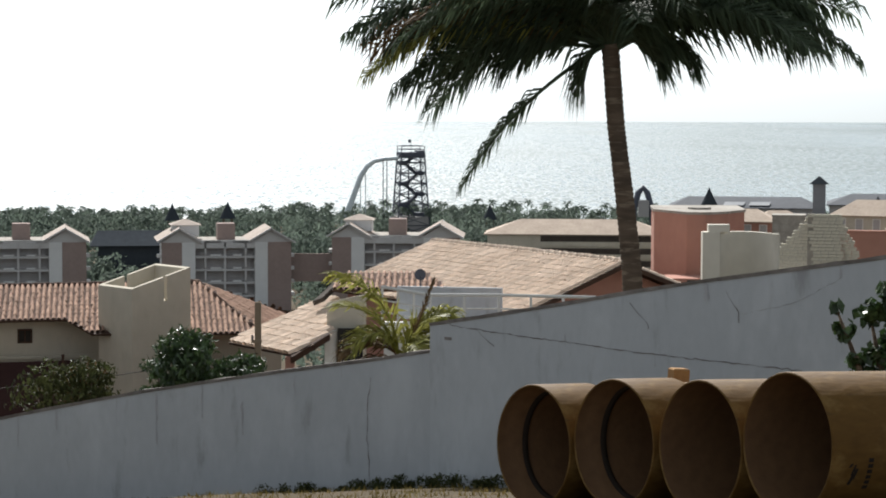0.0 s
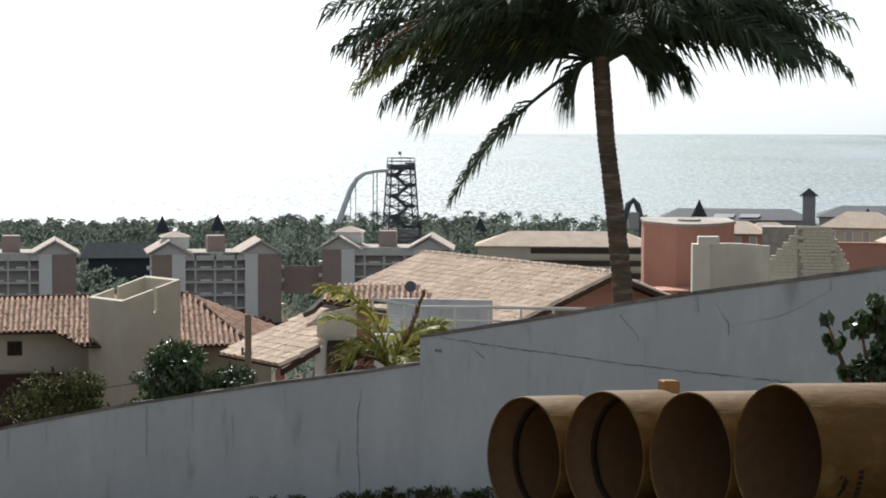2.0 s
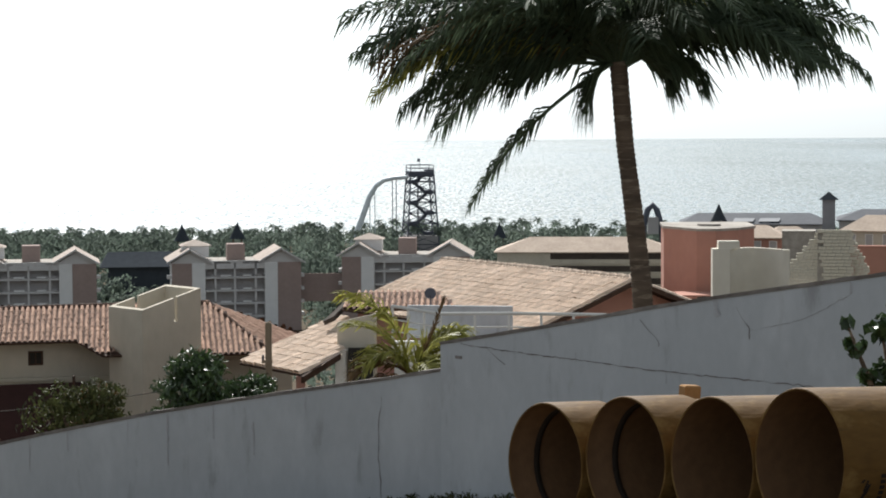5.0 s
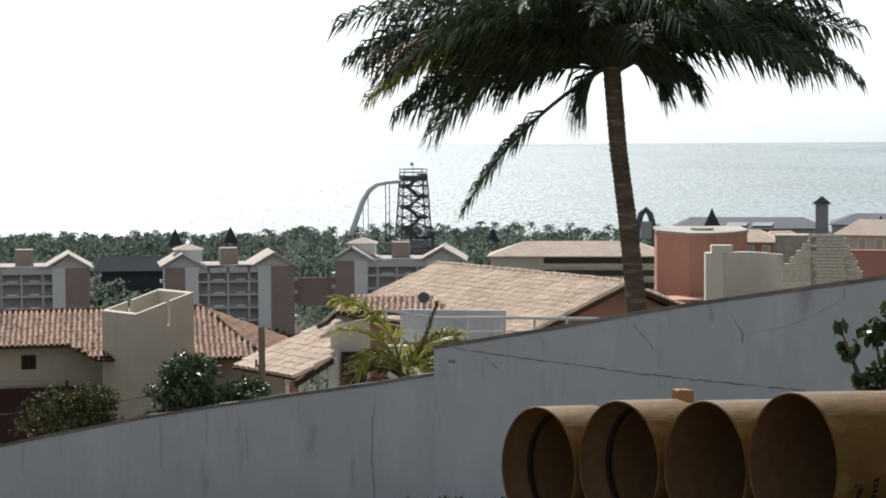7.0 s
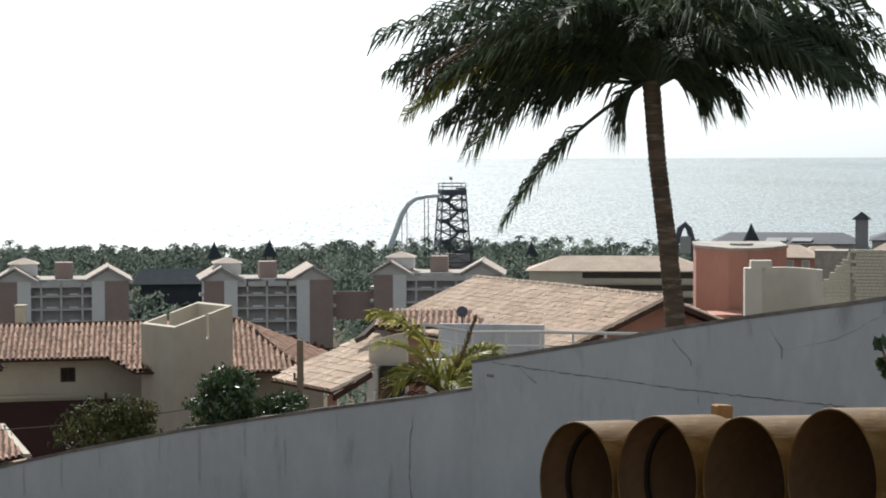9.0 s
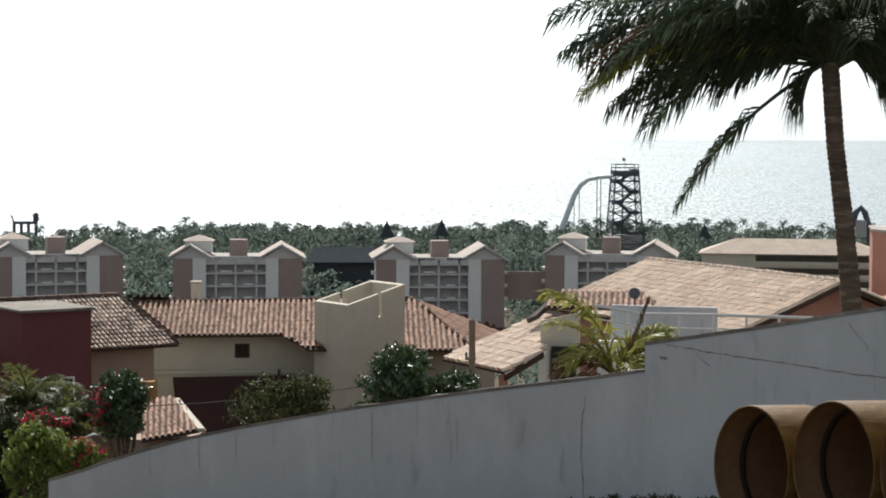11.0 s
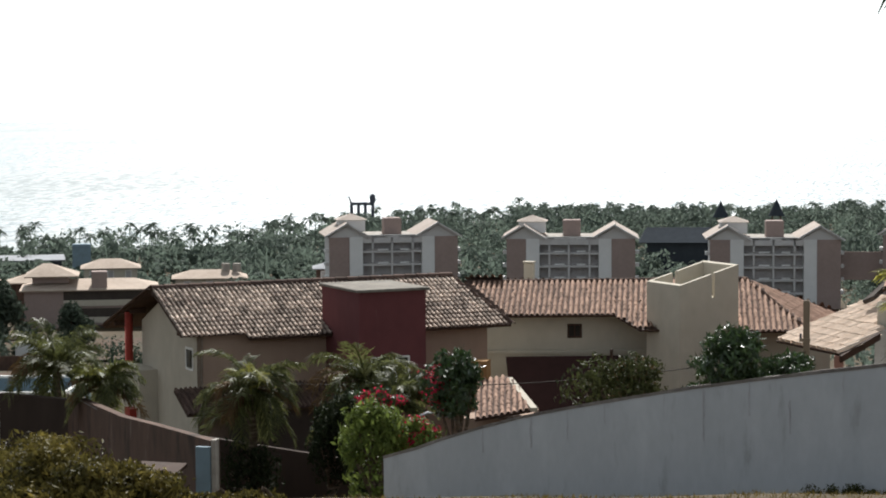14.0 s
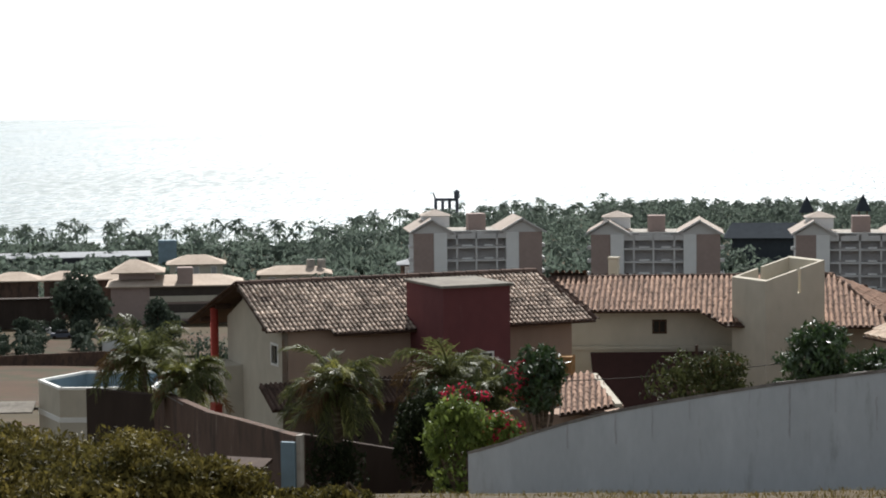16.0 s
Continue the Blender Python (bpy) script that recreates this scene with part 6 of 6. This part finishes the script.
# ---- stained brown garden wall with a blue door ----
w = thing("garden_wall", pose(-14.84, 41.42, 50.0), "stained brown garden wall with a pale blue metal door", "wall")
P0, P1 = Vector((0.0, 0.0)), Vector((-8.9, 13.7))
ln = (P1 - P0).length
ang = math.degrees(math.atan2(P1.y, P1.x))
b = Buf()
prof = [(0.0, 3.25), (3.0, 3.02), (6.0, 2.78), (9.0, 2.52), (ln, 2.15)]
for (u0, z0), (u1, z1) in zip(prof, prof[1:]):
    b.mesh([(u0, -0.1, -3), (u1, -0.1, -3), (u1, -0.1, z1), (u0, -0.1, z0), (u0, 0.1, -3), (u1, 0.1, -3), (u1, 0.1, z1), (u0, 0.1, z0)], [(0, 3, 2, 1), (4, 5, 6, 7), (3, 7, 6, 2), (0, 4, 7, 3), (1, 2, 6, 5)])
part("wall", turned(b, ang), "brown_wall", w, "rain-stained brown render")
part("coping", turned(Buf().slab([(12.0, -0.11, 2.31), (ln, -0.11, 2.18), (ln, 0.11, 2.18), (12.0, 0.11, 2.31)], 0.03), ang), "coping", w)
part("gate_pier", Buf().box(-0.02, 0.07, -0.16, 0.1, -1, 3.28), "concrete", w, "pale gate pier")
part("door", Buf().box(-0.32, -0.03, -0.22, -0.12, 0, 3.15), "blue", w, "pale blue metal door")
part("canopy", Buf().slab([(-1.9, -0.5, 2.55), (-0.6, -0.9, 2.62), (-0.5, -0.2, 2.82), (-1.8, 0.3, 2.75)], 0.06), "fascia", w, "dark lean-to canopy")
# dark panel below the canopy; the doorway's shade is its colour
part("dark_doorway", Buf().box(-1.75, -0.85, -0.3, -0.2, 0, 2.45), "glass", w)
low_wall(-26.1, 55.95, -23.75, 55.1, 3.15, "dark_wall", "dark brown garden wall", base=48.85)
# the dark colour stands in for shade on this wall
low_wall(-20.5, 55.5, -11.5, 50.2, 2.5, "dark_wall", "garden wall before a house, its shade painted in", 0.12, base=48.6)

# tiled porch by the maroon house
p = thing("porch", pose(-14.8, 67.0, 47.5), "small tiled porch with a yellow side wall", "porch")
roof_slope(p, [(-0.35, -1.8, 2.75), (1.35, -1.5, 3.05), (0.0, 1.3, 3.55), (-1.0, 1.2, 3.6)], "tile_red", 0.185, 0.36, label="weathered tile porch roof", seed=31)
part("verge", Buf().slab([(1.30, -1.55, 3.12), (1.50, -1.5, 3.12), (0.12, 1.4, 3.64), (-0.05, 1.35, 3.64)], 0.12), "cream", p)
part("side_wall", Buf().box(-1.2, -0.75, 1.6, 2.2, -2, 4.1), "ply", p, "yellow render wall")
part("wall", Buf().box(-0.9, 1.0, -1.2, 1.2, -2, 2.7), "beige", p)
# thin curved garden lamp arm
t = thing("garden_lamp", pose(-12.0, 46.0, 50.6), "grey garden lamp with a curved arm", "lamp")
part("pole", Buf().tube([(0, 0, -0.3), (0, 0, 2.3), (0.1, 0, 2.55), (0.3, 0, 2.65), (0.55, 0, 2.62)], 0.03, 8), "sheet", t, smooth=True)
part("head", Buf().box(0.5, 0.78, -0.07, 0.07, 2.56, 2.66, 0.03), "sheet", t)


# ---- cracks and streaks on the boundary walls, marks on a pipe, loose timber ----
def on_upper(u, z, off=-0.006):
    """A point on the upper wall's face, u metres from the step."""
    d = Vector((1.71, -1.85)).normalized()
    n2 = Vector((-d.y, d.x))
    q = Vector((-0.30, 30.12)) + d * u + (n2 if n2.y < 0 else -n2) * 0.006
    return (q.x, q.y, z)


def on_lower(u, z):
    d = Vector((-10.04, 6.66)).normalized()
    n2 = Vector((-d.y, d.x))
    q = Vector((-0.30, 30.10)) + d * u + (n2 if n2.y < 0 else -n2) * 0.006
    return (q.x, q.y, z)


def crack(on, pts, parent, seed, w=0.012, name="crack", mat="crack"):
    r = random.Random(seed)
    fine = []
    for (u0, z0), (u1, z1) in zip(pts, pts[1:]):
        k = max(2, int(math.hypot(u1 - u0, z1 - z0) / 0.07))
        fine += [(u0 + (u1 - u0) * i / k + r.gauss(0, 0.007), z0 + (z1 - z0) * i / k + r.gauss(0, 0.006)) for i in range(k)]
    fine.append(pts[-1])
    b = Buf()
    ws = [w * r.uniform(0.12, 0.95) for _ in fine]
    for i in range(len(fine) - 1):
        (u0, z0), (u1, z1) = fine[i], fine[i + 1]
        du, dz = u1 - u0, z1 - z0
        l_ = math.hypot(du, dz) or 1
        nu, nz = -dz / l_, du / l_
        b.poly([on(u0 - nu * ws[i], z0 - nz * ws[i]), on(u1 - nu * ws[i + 1], z1 - nz * ws[i + 1]), on(u1 + nu * ws[i + 1], z1 + nz * ws[i + 1]), on(u0 + nu * ws[i], z0 + nz * ws[i])])
    part(name, b, mat, parent)



crack(on_upper, [(0.57, 56.965), (1.37, 56.93), (2.7, 56.915), (3.66, 56.89), (4.92, 56.885), (5.78, 56.888), (6.43, 56.889)], wall_right, 1, 0.009)
crack(on_upper, [(1.05, 56.965), (1.25, 56.848), (1.43, 56.752)], wall_right, 2, 0.007)
crack(on_upper, [(3.79, 57.475), (3.93, 57.36), (4.09, 57.235), (4.09, 57.18)], wall_right, 3, 0.007)
crack(on_upper, [(5.3, 57.725), (5.41, 57.568), (5.5, 57.495), (5.5, 57.364)], wall_right, 4, 0.008)
crack(on_upper, [(5.52, 57.477), (6.18, 57.61), (6.66, 57.81), (6.97, 57.99)], wall_right, 5, 0.003)
crack(on_upper, [(4.98, 57.81), (5.0, 57.70), (5.02, 57.60)], wall_right, 6, 0.06, "stain", "streak")
crack(on_upper, [(2.7, 57.0), (2.71, 56.86)], wall_right, 7, 0.012, "stain", "streak")
crack(on_upper, [(4.2, 56.88), (4.21, 56.74)], wall_right, 8, 0.012, "stain", "streak")
crack(on_upper, [(6.93, 58.16), (6.95, 57.98)], wall_right, 9, 0.02, "stain", "streak")
part("vent_hole", Buf().prism([on_upper(0.48, 0)[:2], on_upper(0.62, 0)[:2], (on_upper(0.62, 0)[0], on_upper(0.62, 0)[1] + 0.02), (on_upper(0.48, 0)[0], on_upper(0.48, 0)[1] + 0.02)], 56.76, 56.80), "crack", wall_right)
crack(on_lower, [(0.82, 56.157), (0.82, 55.987), (0.86, 55.907), (0.87, 55.44), (0.84, 55.0), (0.84, 54.6)], wall_left, 10, 0.009)
for i, (u, z0, z1, w) in enumerate(((4.63, 55.66, 54.9, 0.03), (3.77, 55.83, 55.36, 0.022), (3.03, 55.65, 55.18, 0.02), (1.3, 56.28, 56.12, 0.014), (6.6, 55.28, 54.95, 0.02), (8.2, 54.9, 54.4, 0.025), (9.3, 54.6, 54.2, 0.02), (2.1, 56.1, 55.8, 0.012), (5.4, 55.5, 55.1, 0.015), (7.4, 55.1, 54.6, 0.014))):
    crack(on_lower, [(u, z0), (u + 0.01, (z0 + z1) / 2), (u, z1)], wall_left, 20 + i, w, "stain", "streak")
# black stencilled arrow and lettering bars wrapped on the nearest pipe
r = 0.457
def on_pipe(a, y):
    """A point on the barrel: angle from the top toward the viewer, metres from its end."""
    a = a + 18
    return (r * math.sin(radians(a)), y, 0.455 + r * math.cos(radians(a)))
b = Buf()
for a0, a1, y0, y1 in ((80, 83, 0.15, 0.17), (81, 90, 0.18, 0.195), (84, 93, 0.19, 0.215), (90, 98, 0.17, 0.195)):
    b.poly([on_pipe(a0, y0), on_pipe(a0, y1), on_pipe(a1, y1 - 0.02), on_pipe(a1, y0 - 0.02)])
part("stencil_arrow", b, "ink", p4, "black stencilled arrow")
for k in range(6):
    a0 = 76 + k * 4.6
    q = Buf()
    q.poly([on_pipe(a0, 0.285), on_pipe(a0, 0.325), on_pipe(a0 + 3.2, 0.325), on_pipe(a0 + 3.2, 0.285)])
    part("stencil_mark", q, "ink", p4)
x, y = 1.675, 16.55
single("timber_offcut", Buf().box(-0.065, 0.065, -0.05, 0.05, 0.0, 1.06, 0.01), "ply", "pale sawn timber stake standing among pipes", "timber", pose(x, y, ground_z(x, y) - 0.02, 0, 4, 20))
